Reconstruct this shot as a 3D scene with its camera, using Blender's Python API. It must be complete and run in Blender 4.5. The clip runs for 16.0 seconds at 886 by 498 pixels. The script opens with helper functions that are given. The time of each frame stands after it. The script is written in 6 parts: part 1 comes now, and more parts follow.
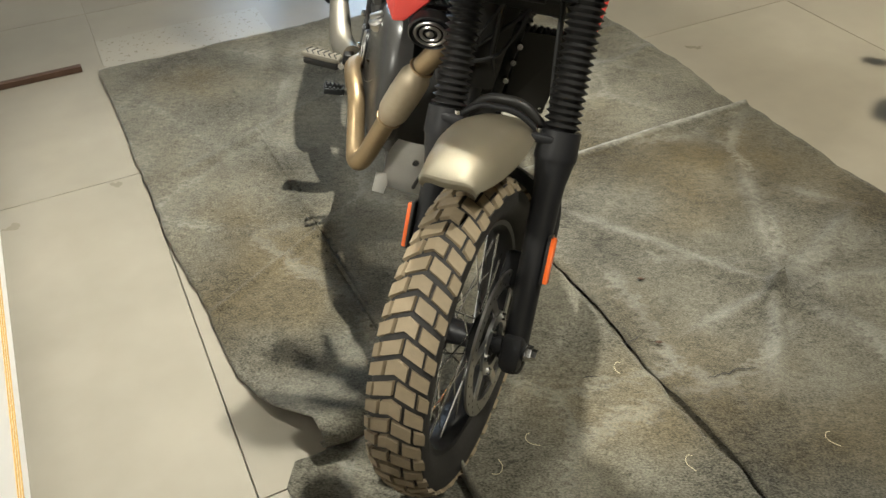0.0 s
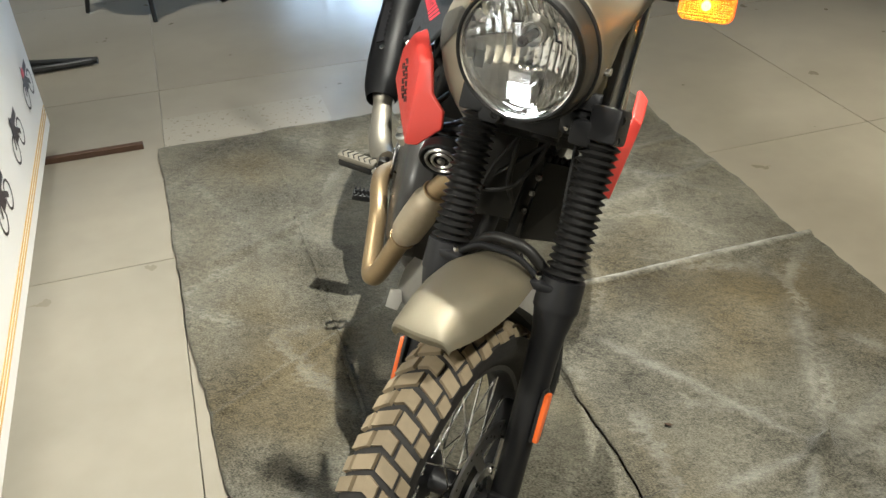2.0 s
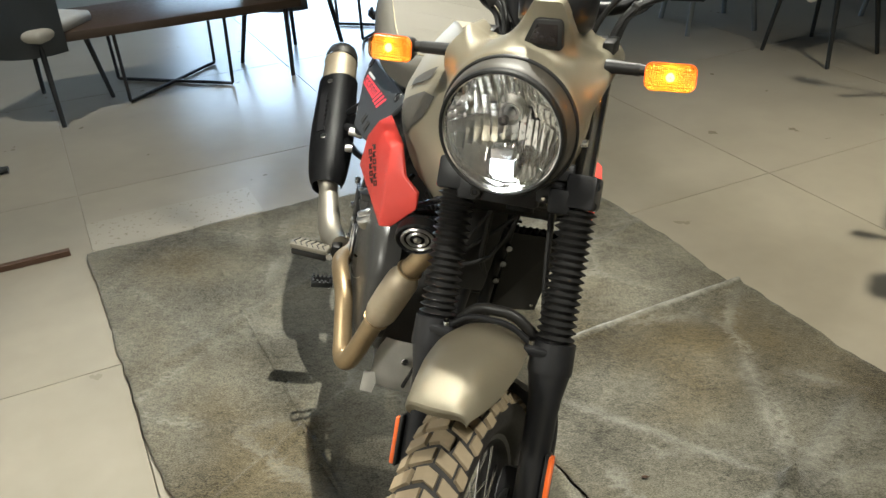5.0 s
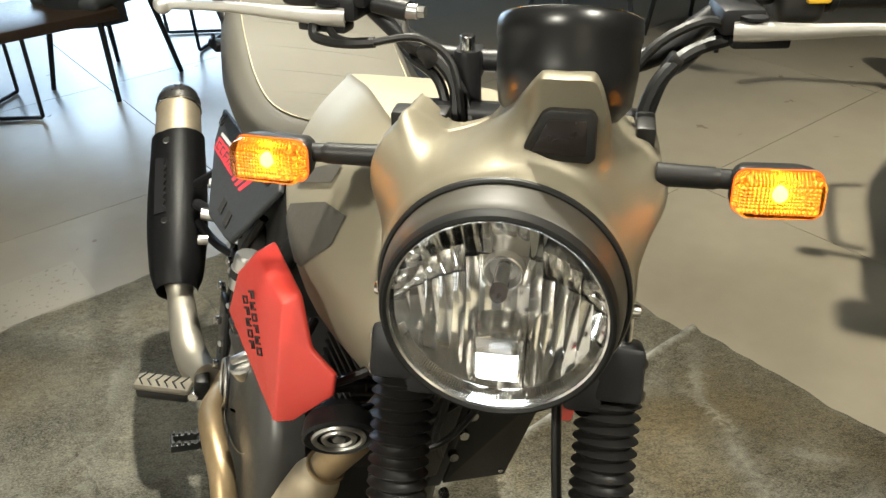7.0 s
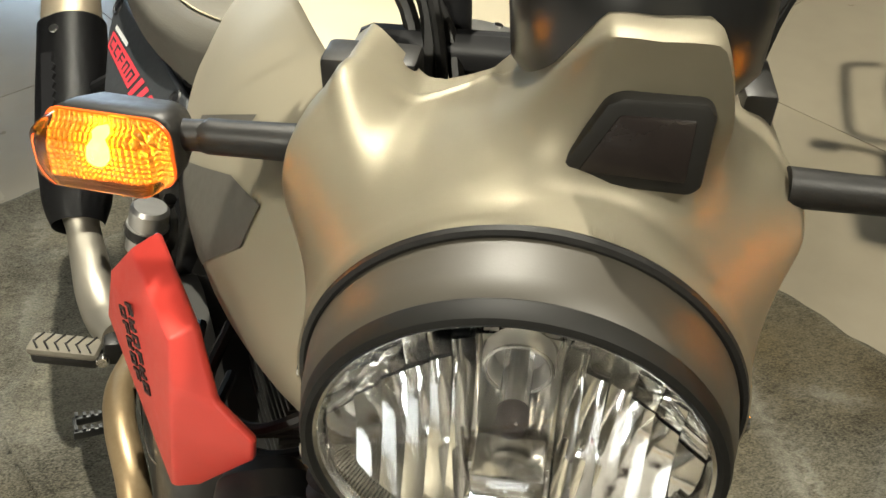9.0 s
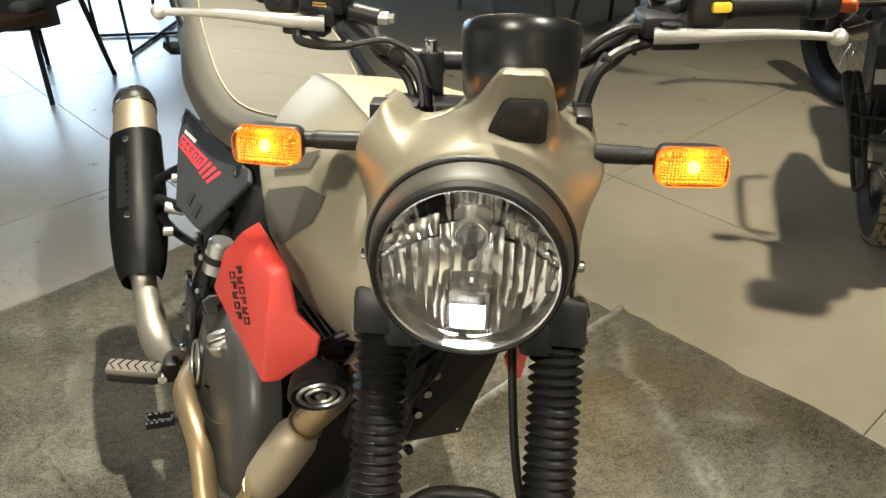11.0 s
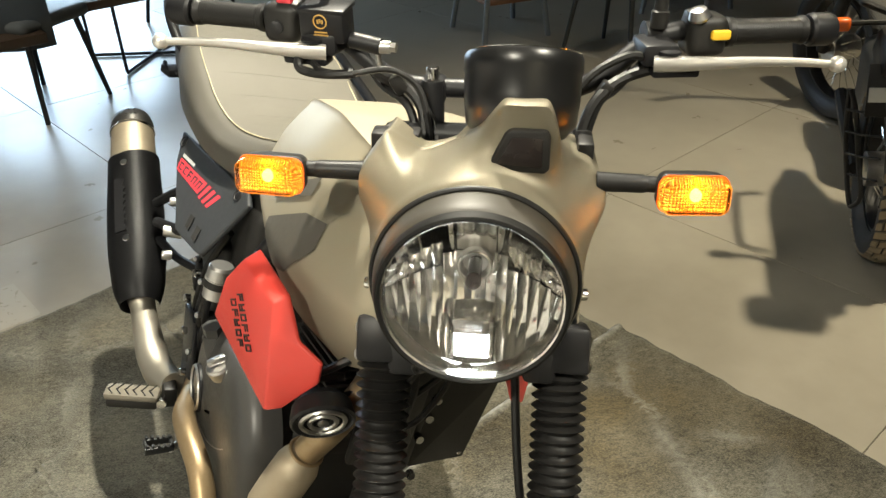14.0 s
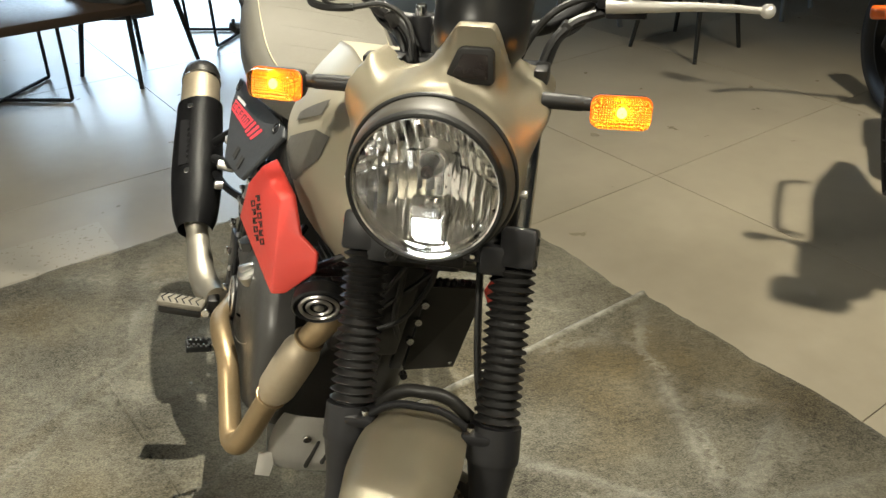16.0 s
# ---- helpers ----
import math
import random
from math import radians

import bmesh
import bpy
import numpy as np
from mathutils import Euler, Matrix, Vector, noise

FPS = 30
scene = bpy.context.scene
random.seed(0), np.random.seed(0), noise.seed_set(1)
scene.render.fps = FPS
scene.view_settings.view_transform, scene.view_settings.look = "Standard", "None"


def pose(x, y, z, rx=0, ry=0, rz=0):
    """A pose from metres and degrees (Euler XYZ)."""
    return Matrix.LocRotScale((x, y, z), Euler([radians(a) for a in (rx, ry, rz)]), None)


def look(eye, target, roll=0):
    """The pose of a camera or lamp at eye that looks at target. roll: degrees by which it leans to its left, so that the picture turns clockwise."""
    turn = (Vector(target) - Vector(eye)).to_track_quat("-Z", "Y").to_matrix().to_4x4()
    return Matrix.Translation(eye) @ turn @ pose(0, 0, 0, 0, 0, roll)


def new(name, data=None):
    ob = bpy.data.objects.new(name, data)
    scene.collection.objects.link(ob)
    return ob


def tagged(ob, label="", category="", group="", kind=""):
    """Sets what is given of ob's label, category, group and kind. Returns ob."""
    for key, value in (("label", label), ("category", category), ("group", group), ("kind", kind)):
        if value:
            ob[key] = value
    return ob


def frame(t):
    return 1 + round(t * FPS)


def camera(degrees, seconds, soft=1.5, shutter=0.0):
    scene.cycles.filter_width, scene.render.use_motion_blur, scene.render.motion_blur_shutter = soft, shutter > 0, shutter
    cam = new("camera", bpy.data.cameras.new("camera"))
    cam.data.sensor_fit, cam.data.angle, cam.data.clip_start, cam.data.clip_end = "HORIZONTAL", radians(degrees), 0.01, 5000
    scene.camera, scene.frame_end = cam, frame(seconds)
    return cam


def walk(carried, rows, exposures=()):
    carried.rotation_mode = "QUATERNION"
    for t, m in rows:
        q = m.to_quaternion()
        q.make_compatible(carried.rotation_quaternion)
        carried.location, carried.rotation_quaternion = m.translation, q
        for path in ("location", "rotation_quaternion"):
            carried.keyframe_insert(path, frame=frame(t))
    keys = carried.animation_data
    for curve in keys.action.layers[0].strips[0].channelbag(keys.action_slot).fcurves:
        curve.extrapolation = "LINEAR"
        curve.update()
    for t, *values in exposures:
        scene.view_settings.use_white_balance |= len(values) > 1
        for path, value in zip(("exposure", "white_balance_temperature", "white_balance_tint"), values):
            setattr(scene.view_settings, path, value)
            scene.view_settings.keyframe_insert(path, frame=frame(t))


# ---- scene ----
cam = camera(56.1, 16.0)
PATH = [
    (0, (0.235, 0.07, 1.538), (0.086, 1.583, 0.239), -2.1),
    (0.5, (0.277, 0.157, 1.543), (0.091, 1.662, 0.24), -2.1),
    (1, (0.324, 0.224, 1.558), (0.073, 1.732, 0.268), -1.8),
    (1.5, (0.37, 0.256, 1.566), (0.064, 1.807, 0.341), -1.7),
    (2, (0.383, 0.251, 1.574), (0.021, 1.837, 0.41), -1.7),
    (2.5, (0.35, 0.219, 1.581), (-0.029, 1.831, 0.46), -2.0),
    (3, (0.255, 0.138, 1.597), (-0.039, 1.804, 0.531), -2.3),
    (3.5, (0.198, 0.057, 1.606), (0.042, 1.77, 0.585), -2.5),
    (3.7, (0.185, 0.046, 1.606), (0.069, 1.769, 0.597), -2.5),
    (6, (0.274, 0.486, 1.581), (0.118, 2.197, 0.557), -2.4),
    (6.5, (0.148, 0.669, 1.566), (0.225, 2.373, 0.522), -3.3),
    (7, (0.128, 0.855, 1.523), (0.316, 2.539, 0.461), -2.7),
    (7.5, (0.16, 1.068, 1.497), (0.357, 2.676, 0.325), -2.5),
    (8, (0.184, 1.205, 1.443), (0.378, 2.737, 0.172), -2.4),
    (8.5, (0.193, 1.248, 1.42), (0.389, 2.729, 0.091), -2.2),
    (9, (0.172, 1.208, 1.436), (0.399, 2.675, 0.096), -1.6),
    (9.2, (0.155, 1.156, 1.459), (0.401, 2.639, 0.141), -1.4),
    (11.3, (0.051, 0.692, 1.573), (0.421, 2.364, 0.539), -0.7),
    (11.5, (0.051, 0.686, 1.573), (0.423, 2.365, 0.553), -0.6),
    (12, (0.052, 0.685, 1.577), (0.429, 2.376, 0.577), -0.6),
    (12.5, (0.061, 0.716, 1.583), (0.44, 2.406, 0.582), -0.6),
    (13, (0.066, 0.754, 1.603), (0.446, 2.44, 0.597), -0.7),
    (13.5, (0.059, 0.759, 1.597), (0.438, 2.437, 0.576), -0.8),
    (14, (0.046, 0.729, 1.586), (0.425, 2.401, 0.555), -0.9),
    (14.5, (0.063, 0.693, 1.578), (0.437, 2.363, 0.544), -0.8),
    (15, (0.111, 0.601, 1.576), (0.426, 2.281, 0.537), -0.4),
    (15.5, (0.145, 0.511, 1.567), (0.373, 2.204, 0.527), -0.3),
    (16, (0.16, 0.474, 1.568), (0.338, 2.179, 0.538), -0.8),
]
walk(cam, [(t, look(eye, target, roll)) for t, eye, target, roll in PATH], [(0, 0.02, 6230, 11), (1.0, 0.02, 6230, 11), (2.5, 0.1, 6100, 11), (3.7, 0.06, 6100, 11), (6.0, 0, 6250, 10), (7.4, 0, 6450, 10), (8.1, -0.28, 6500, 10), (8.7, -0.28, 6500, 10), (9.2, -0.1, 6550, 10), (11, 0, 6550, 10), (16, 0, 6650, 10)])

# ---- world and light ----
world = bpy.data.worlds.new("world")
scene.world = world
world.use_nodes = True
wn = world.node_tree.nodes
sky = wn.new("ShaderNodeTexSky")
sky.sky_type, sky.sun_disc, sky.sun_elevation, sky.sun_rotation = "NISHITA", False, radians(40), radians(20)
world.node_tree.links.new(sky.outputs[0], wn["Background"].inputs[0])
wn["Background"].inputs[1].default_value = 0.12
scene.view_settings.exposure = 0.0


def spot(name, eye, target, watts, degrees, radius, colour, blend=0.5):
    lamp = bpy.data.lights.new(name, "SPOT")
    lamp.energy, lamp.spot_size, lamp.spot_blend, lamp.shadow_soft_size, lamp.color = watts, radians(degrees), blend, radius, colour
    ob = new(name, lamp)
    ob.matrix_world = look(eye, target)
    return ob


WARM = (1.0, 0.955, 0.80)
AMBERED = (1.0, 0.90, 0.66)
spot("ceiling_spot_main", (0.38, 2.75, 3.3), (-0.35, 1.6, 0), 830, 64, 0.03, WARM, 1.0)
spot("ceiling_spot_front", (1.35, 0.35, 3.3), (-0.45, 2.15, 0.3), 370, 52, 0.05, WARM, 0.8)
spot("ceiling_spot_left", (-1.5, -0.5, 3.3), (0.0, 1.75, 0.7), 430, 40, 0.12, WARM, 0.8)
spot("ceiling_spot_far", (2.51, 2.80, 3.3), (1.9, 2.78, 0), 600, 92, 0.055, AMBERED, 1.0)
# unseen spot, added to light the south wall that the headlamp mirrors
spot("fill_spot_south", (0.9, -3.0, 3.3), (0.9, -5.8, 1.3), 900, 110, 0.08, WARM, 0.8)
spot("ceiling_spot_back", (-2.2, 3.6, 3.3), (-1.9, 4.4, 0), 220, 80, 0.05, WARM, 0.8)
# added fill with no known lamp: warms the floor at the back
spot("fill_spot_rear", (1.1, 4.3, 3.3), (1.9, 4.2, 0), 45, 80, 0.06, AMBERED, 1.0)
day = bpy.data.lights.new("window_daylight", "AREA")
day.shape, day.size, day.size_y, day.energy, day.color = "RECTANGLE", 2.1, 2.3, 90, (0.60, 0.80, 1.0)
new("window_daylight", day).matrix_world = look((-1.5, 8.85, 1.35), (-2.0, 3.0, 0.2))


# ---- node materials ----
def nodes_of(name):
    m = bpy.data.materials.new(name)
    m.use_nodes = True
    return m, m.node_tree.nodes, m.node_tree.links, m.node_tree.nodes["Principled BSDF"]


def surface(name, colour, rough=0.5, metal=0.0, vary=0.12, scale=8.0, bump=0.0, bump_scale=200.0, rough_vary=0.1, coat=0.0, second=None, spec=0.5, detail=6.0):
    """A surface with two scales of variation in colour and roughness, and fine relief."""
    m, n, l, p = nodes_of(name)
    co = n.new("ShaderNodeTexCoord")
    a, b = n.new("ShaderNodeTexNoise"), n.new("ShaderNodeTexNoise")
    a.inputs["Scale"].default_value, b.inputs["Scale"].default_value = scale, scale * 9
    a.inputs["Detail"].default_value, b.inputs["Detail"].default_value = detail, 4
    mix = n.new("ShaderNodeMix")
    mix.data_type = "RGBA"
    dark = second or [c * (1 - 2 * vary) for c in colour]
    lite = [min(1, c * (1 + vary)) for c in colour]
    mix.inputs[6].default_value, mix.inputs[7].default_value = (*dark, 1), (*lite, 1)
    add = n.new("ShaderNodeMath")
    add.operation, add.use_clamp = "MULTIPLY_ADD", True
    add.inputs[1].default_value = 0.4
    l.new(co.outputs["Object"], a.inputs["Vector"]), l.new(co.outputs["Object"], b.inputs["Vector"])
    l.new(b.outputs[0], add.inputs[0])
    sc = n.new("ShaderNodeMath")
    sc.operation = "MULTIPLY"
    sc.inputs[1].default_value = 0.6
    l.new(a.outputs[0], sc.inputs[0]), l.new(sc.outputs[0], add.inputs[2])
    l.new(add.outputs[0], mix.inputs[0]), l.new(mix.outputs[2], p.inputs["Base Color"])
    mr = n.new("ShaderNodeMapRange")
    mr.inputs[3].default_value, mr.inputs[4].default_value = max(0.02, rough - rough_vary), min(1, rough + rough_vary)
    l.new(b.outputs[0], mr.inputs[0]), l.new(mr.outputs[0], p.inputs["Roughness"])
    p.inputs["Metallic"].default_value, p.inputs["Coat Weight"].default_value = metal, coat
    p.inputs["Coat Roughness"].default_value, p.inputs["Specular IOR Level"].default_value = 0.12, spec
    if bump:
        f, bp = n.new("ShaderNodeTexNoise"), n.new("ShaderNodeBump")
        f.inputs["Scale"].default_value, f.inputs["Detail"].default_value = bump_scale, 5
        bp.inputs["Strength"].default_value, bp.inputs["Distance"].default_value = bump, 0.002
        l.new(co.outputs["Object"], f.inputs["Vector"]), l.new(f.outputs[0], bp.inputs["Height"]), l.new(bp.outputs[0], p.inputs["Normal"])
    return m


def glow(name, colour, strength):
    m, n, l, p = nodes_of(name)
    p.inputs["Base Color"].default_value = (*colour, 1)
    p.inputs["Emission Color"].default_value, p.inputs["Emission Strength"].default_value = (*colour, 1), strength
    return m


def clear(name, colour=(1, 1, 1), rough=0.02, ior=1.45):
    m, n, l, p = nodes_of(name)
    p.inputs["Base Color"].default_value = (*colour, 1)
    p.inputs["Transmission Weight"].default_value, p.inputs["Roughness"].default_value, p.inputs["IOR"].default_value = 1, rough, ior
    return m


PAINT = surface("champagne_satin_paint", (0.355, 0.318, 0.235), 0.50, 0.45, 0.04, 14, 0.02, 900, 0.04, 0.0)
GREYPAINT = surface("grey_graphic_paint", (0.105, 0.098, 0.082), 0.48, 0.25, 0.05, 14)
BLACK = surface("black_satin_metal", (0.012, 0.012, 0.0132), 0.44, 0.0, 0.2, 20, 0.04, 700, spec=0.32)
PLASTIC = surface("black_plastic", (0.016, 0.0152, 0.014), 0.46, 0.0, 0.2, 25, 0.05, 900, spec=0.35)
RUBBER = surface("black_rubber", (0.012, 0.0115, 0.011), 0.46, 0.0, 0.3, 18, 0.1, 500, spec=0.35)
TREAD = surface("dusty_tread_rubber", (0.215, 0.168, 0.105), 0.7, 0.0, 0.3, 9, 0.25, 380, second=(0.125, 0.097, 0.06))
CARCASS = surface("tyre_groove_rubber", (0.02, 0.018, 0.016), 0.75, 0.0, 0.3, 14, 0.2, 300)
CHROME = surface("polished_steel", (0.75, 0.74, 0.72), 0.16, 1.0, 0.05, 30)
ALLOY = surface("cast_alloy", (0.56, 0.55, 0.53), 0.34, 1.0, 0.1, 25, 0.05, 400)
HEADER = surface("heat_tinted_steel", (0.36, 0.285, 0.175), 0.42, 0.75, 0.15, 16, 0.06, 300, second=(0.24, 0.15, 0.07))
PIPE = surface("brushed_steel_pipe", (0.50, 0.45, 0.35), 0.52, 0.75, 0.12, 9, 0.04, 300, second=(0.36, 0.27, 0.17))
STEEL = surface("blasted_steel_pipe", (0.44, 0.41, 0.345), 0.48, 0.9, 0.1, 12, 0.06, 260)
PEGPAD = surface("dusty_peg_rubber", (0.15, 0.135, 0.105), 0.7, 0.0, 0.2, 30, 0.2, 400)
ENGINE = surface("graphite_engine_paint", (0.046, 0.045, 0.043), 0.36, 0.0, 0.1, 12, 0.06, 600, spec=0.36)
RED = surface("matte_red_plastic", (0.68, 0.062, 0.048), 0.40, 0.0, 0.06, 10, 0.1, 900)
REDPRINT = surface("red_print", (0.70, 0.05, 0.07), 0.45)
DARKPRINT = surface("dark_print", (0.03, 0.02, 0.02), 0.5)
GOLDPRINT = surface("gold_print", (0.55, 0.33, 0.08), 0.5)
WHITEPRINT = surface("pale_print", (0.55, 0.56, 0.55), 0.5)
PANEL = surface("slate_side_panel", (0.035, 0.038, 0.042), 0.5, 0.0, 0.1, 12, 0.1, 900)
SEAT = surface("grey_seat_vinyl", (0.12, 0.112, 0.092), 0.55, 0.0, 0.12, 12, 0.35, 500)
SEATSIDE = surface("dark_seat_vinyl", (0.095, 0.089, 0.074), 0.55, 0.0, 0.12, 12, 0.35, 500)
YELLOW = surface("yellow_plastic", (0.85, 0.50, 0.03), 0.4)
GLASS = clear("lamp_glass")
AMBER = clear("amber_lens", (1.0, 0.50, 0.06), 0.05)
AMBERCORE = surface("amber_reflector", (0.85, 0.55, 0.22), 0.25, 0.7, 0.1, 60)
REFLEX = surface("orange_reflex", (0.75, 0.13, 0.02), 0.2, 0.0, 0.1, 80, coat=0.6)
MIRRORED = surface("aluminised_reflector", (0.80, 0.78, 0.73), 0.07, 1.0, 0.02, 30, rough_vary=0.02)
LED = glow("white_led", (0.86, 0.94, 1.0), 32.0)
BULB = glow("amber_bulb", (1.0, 0.42, 0.05), 46.0)
GAUGE = surface("gauge_plastic", (0.010, 0.010, 0.010), 0.3, 0.0, 0.05, 12, 0.02, 800, 0.03)
SMOKED = surface("smoked_lens", (0.018, 0.014, 0.013), 0.22, 0.0, 0.1, 20)
BROWN = surface("rusty_brown_steel", (0.10, 0.055, 0.035), 0.5, 0.3, 0.25, 20)
BOARD = surface("printed_white_board", (0.80, 0.78, 0.74), 0.4, 0.0, 0.02, 3)
FRAMECOL = surface("dark_grey_steel", (0.03, 0.032, 0.034), 0.45, 0.4, 0.15, 20)
CHAIRGREY = surface("grey_chair_leather", (0.10, 0.11, 0.115), 0.5, 0.0, 0.1, 10, 0.2, 300)
CREAM = surface("cream_upholstery", (0.45, 0.43, 0.38), 0.6, 0.0, 0.1, 10, 0.2, 300)
TABLEWOOD = surface("dark_walnut", (0.07, 0.045, 0.03), 0.4, 0.0, 0.2, 6)
STOOLLEG = surface("pale_blue_steel", (0.20, 0.22, 0.24), 0.45, 0.3, 0.12, 20)
TANWOOD = surface("tan_leather", (0.22, 0.10, 0.05), 0.5, 0.0, 0.15, 9)
WALL = surface("dark_wall_paint", (0.20, 0.19, 0.17), 0.7, 0.0, 0.06, 2, 0.1, 60)
BOUNCEWALL = surface("pale_bounce_paint", (0.62, 0.58, 0.48), 0.7, 0.0, 0.06, 2, 0.1, 60)
CEIL = surface("grey_ceiling_paint", (0.28, 0.265, 0.235), 0.8, 0.0, 0.06, 2)
SKID = surface("bare_aluminium_sheet", (0.62, 0.60, 0.55), 0.5, 0.2, 0.1, 18, 0.05, 300)
PALEPATCH = surface("pale_patch_tone", (0.335, 0.31, 0.258), 0.3, 0.0, 0.04, 6)
ENDCAP = surface("dark_steel_cap", (0.20, 0.195, 0.185), 0.3, 0.9, 0.12, 16, 0.04, 300)
SHELL = surface("olive_black_lamp_shell", (0.042, 0.037, 0.028), 0.50, 0.0, 0.08, 14, 0.02, 900, 0.04)
LEVER = surface("polished_alloy_lever", (0.72, 0.70, 0.66), 0.34, 0.65, 0.05, 25, 0.02, 400)
BEZEL = surface("matte_lamp_shell", (0.008, 0.0078, 0.007), 0.55, 0.0, 0.08, 14, 0.02, 900, 0.04, spec=0.2)
STRAW = surface("pale_straw", (0.55, 0.48, 0.32), 0.7)
DAYPANE = glow("bright_daylight", (0.60, 0.80, 1.0), 5.5)


def floor_material():
    """Large sandy porcelain tiles with cloudy tone and a satin gloss."""
    m, n, l, p = nodes_of("sandy_porcelain")
    co, oi = n.new("ShaderNodeTexCoord"), n.new("ShaderNodeObjectInfo")
    a, b, c = (n.new("ShaderNodeTexNoise") for _ in range(3))
    for q, s, d in ((a, 1.6, 5), (b, 9, 6), (c, 240, 3)):
        q.inputs["Scale"].default_value, q.inputs["Detail"].default_value = s, d
    off = n.new("ShaderNodeVectorMath")
    off.operation = "ADD"
    l.new(co.outputs["Object"], off.inputs[0]), l.new(oi.outputs["Random"], off.inputs[1])
    for q in (a, b, c):
        l.new(off.outputs[0], q.inputs["Vector"])
    r = n.new("ShaderNodeValToRGB")
    r.color_ramp.elements[0].position, r.color_ramp.elements[1].position = 0.3, 0.72
    r.color_ramp.elements[0].color, r.color_ramp.elements[1].color = (0.245, 0.222, 0.18, 1), (0.325, 0.297, 0.243, 1)
    s = n.new("ShaderNodeMath")
    s.operation = "MULTIPLY_ADD"
    s.inputs[1].default_value, s.inputs[2].default_value = 0.35, 0.0
    t = n.new("ShaderNodeMath")
    t.operation = "MULTIPLY_ADD"
    t.inputs[1].default_value = 0.65
    l.new(b.outputs[0], s.inputs[0]), l.new(a.outputs[0], t.inputs[0]), l.new(s.outputs[0], t.inputs[2])
    l.new(t.outputs[0], r.inputs[0]), l.new(r.outputs[0], p.inputs["Base Color"])
    mr = n.new("ShaderNodeMapRange")
    mr.inputs[3].default_value, mr.inputs[4].default_value = 0.24, 0.36
    l.new(b.outputs[0], mr.inputs[0]), l.new(mr.outputs[0], p.inputs["Roughness"])
    bp = n.new("ShaderNodeBump")
    bp.inputs["Strength"].default_value, bp.inputs["Distance"].default_value = 0.05, 0.001
    l.new(c.outputs[0], bp.inputs["Height"]), l.new(bp.outputs[0], p.inputs["Normal"])
    return m


def felt_material(name="grey_needle_felt", tone=1.0, stain=0.8):
    """Grey needle felt: matted fibres, paler rubbed patches, brownish stains."""
    m, n, l, p = nodes_of(name)
    co = n.new("ShaderNodeTexCoord")
    big, mid, fine = (n.new("ShaderNodeTexNoise") for _ in range(3))
    mp = n.new("ShaderNodeMapping")
    mp.inputs["Scale"].default_value = (0.75, 1.25, 1.0)
    l.new(co.outputs["Object"], mp.inputs["Vector"])
    for q, s, d, v in ((big, 3.2, 6, co.outputs["Object"]), (mid, 55, 9, mp.outputs[0]), (fine, 230, 9, mp.outputs[0])):
        q.inputs["Scale"].default_value, q.inputs["Detail"].default_value = s, d
        l.new(v, q.inputs["Vector"])
    r = n.new("ShaderNodeValToRGB")
    r.color_ramp.elements[0].position, r.color_ramp.elements[1].position = 0.49, 0.85
    r.color_ramp.elements[0].color, r.color_ramp.elements[1].color = (0.028 * tone, 0.0262 * tone, 0.020 * tone, 1), (0.222 * tone, 0.210 * tone, 0.166 * tone, 1)
    mixv = n.new("ShaderNodeMath")
    mixv.operation = "MULTIPLY_ADD"
    mixv.inputs[1].default_value = 0.44
    s2 = n.new("ShaderNodeMath")
    s2.operation = "MULTIPLY_ADD"
    s2.inputs[1].default_value = 0.26
    s3 = n.new("ShaderNodeMath")
    s3.operation = "MULTIPLY"
    s3.inputs[1].default_value = 0.62
    l.new(fine.outputs[0], s3.inputs[0]), l.new(mid.outputs[0], s2.inputs[0]), l.new(s3.outputs[0], s2.inputs[2])
    l.new(big.outputs[0], mixv.inputs[0]), l.new(s2.outputs[0], mixv.inputs[2]), l.new(mixv.outputs[0], r.inputs[0])
    st, sr, mx = n.new("ShaderNodeTexNoise"), n.new("ShaderNodeMapRange"), n.new("ShaderNodeMix")
    st.inputs["Scale"].default_value, st.inputs["Detail"].default_value = 1.7, 6
    sr.inputs[1].default_value, sr.inputs[2].default_value, sr.inputs[4].default_value = 0.47, 0.66, stain
    mx.data_type, mx.blend_type = "RGBA", "MULTIPLY"
    mx.inputs[7].default_value = (0.74, 0.63, 0.44, 1)
    ad = n.new("ShaderNodeVectorMath")
    ad.operation = "ADD"
    ad.inputs[1].default_value = (7.3, 2.1, 0)
    l.new(co.outputs["Object"], ad.inputs[0]), l.new(ad.outputs[0], st.inputs["Vector"]), l.new(st.outputs[0], sr.inputs[0])
    l.new(sr.outputs[0], mx.inputs[0]), l.new(r.outputs[0], mx.inputs[6])
    wa = n.new("ShaderNodeAttribute")
    wa.attribute_name = "worn"
    vo, dist, warp = n.new("ShaderNodeTexVoronoi"), n.new("ShaderNodeMapRange"), n.new("ShaderNodeVectorMath")
    vo.feature, vo.inputs["Scale"].default_value = "DISTANCE_TO_EDGE", 1.9
    warp.operation = "MULTIPLY_ADD"
    warp.inputs[1].default_value = (0.12, 0.12, 0)
    l.new(mid.outputs["Color"], warp.inputs[0]), l.new(co.outputs["Object"], warp.inputs[2]), l.new(warp.outputs[0], vo.inputs["Vector"])
    dist.inputs[1].default_value, dist.inputs[2].default_value, dist.inputs[3].default_value, dist.inputs[4].default_value = 0.0, 0.03, 0.22, 0.0
    worn, gate, pale = n.new("ShaderNodeMath"), n.new("ShaderNodeMapRange"), n.new("ShaderNodeMix")
    worn.operation = "MULTIPLY"
    gate.inputs[1].default_value, gate.inputs[2].default_value = 0.42, 0.60
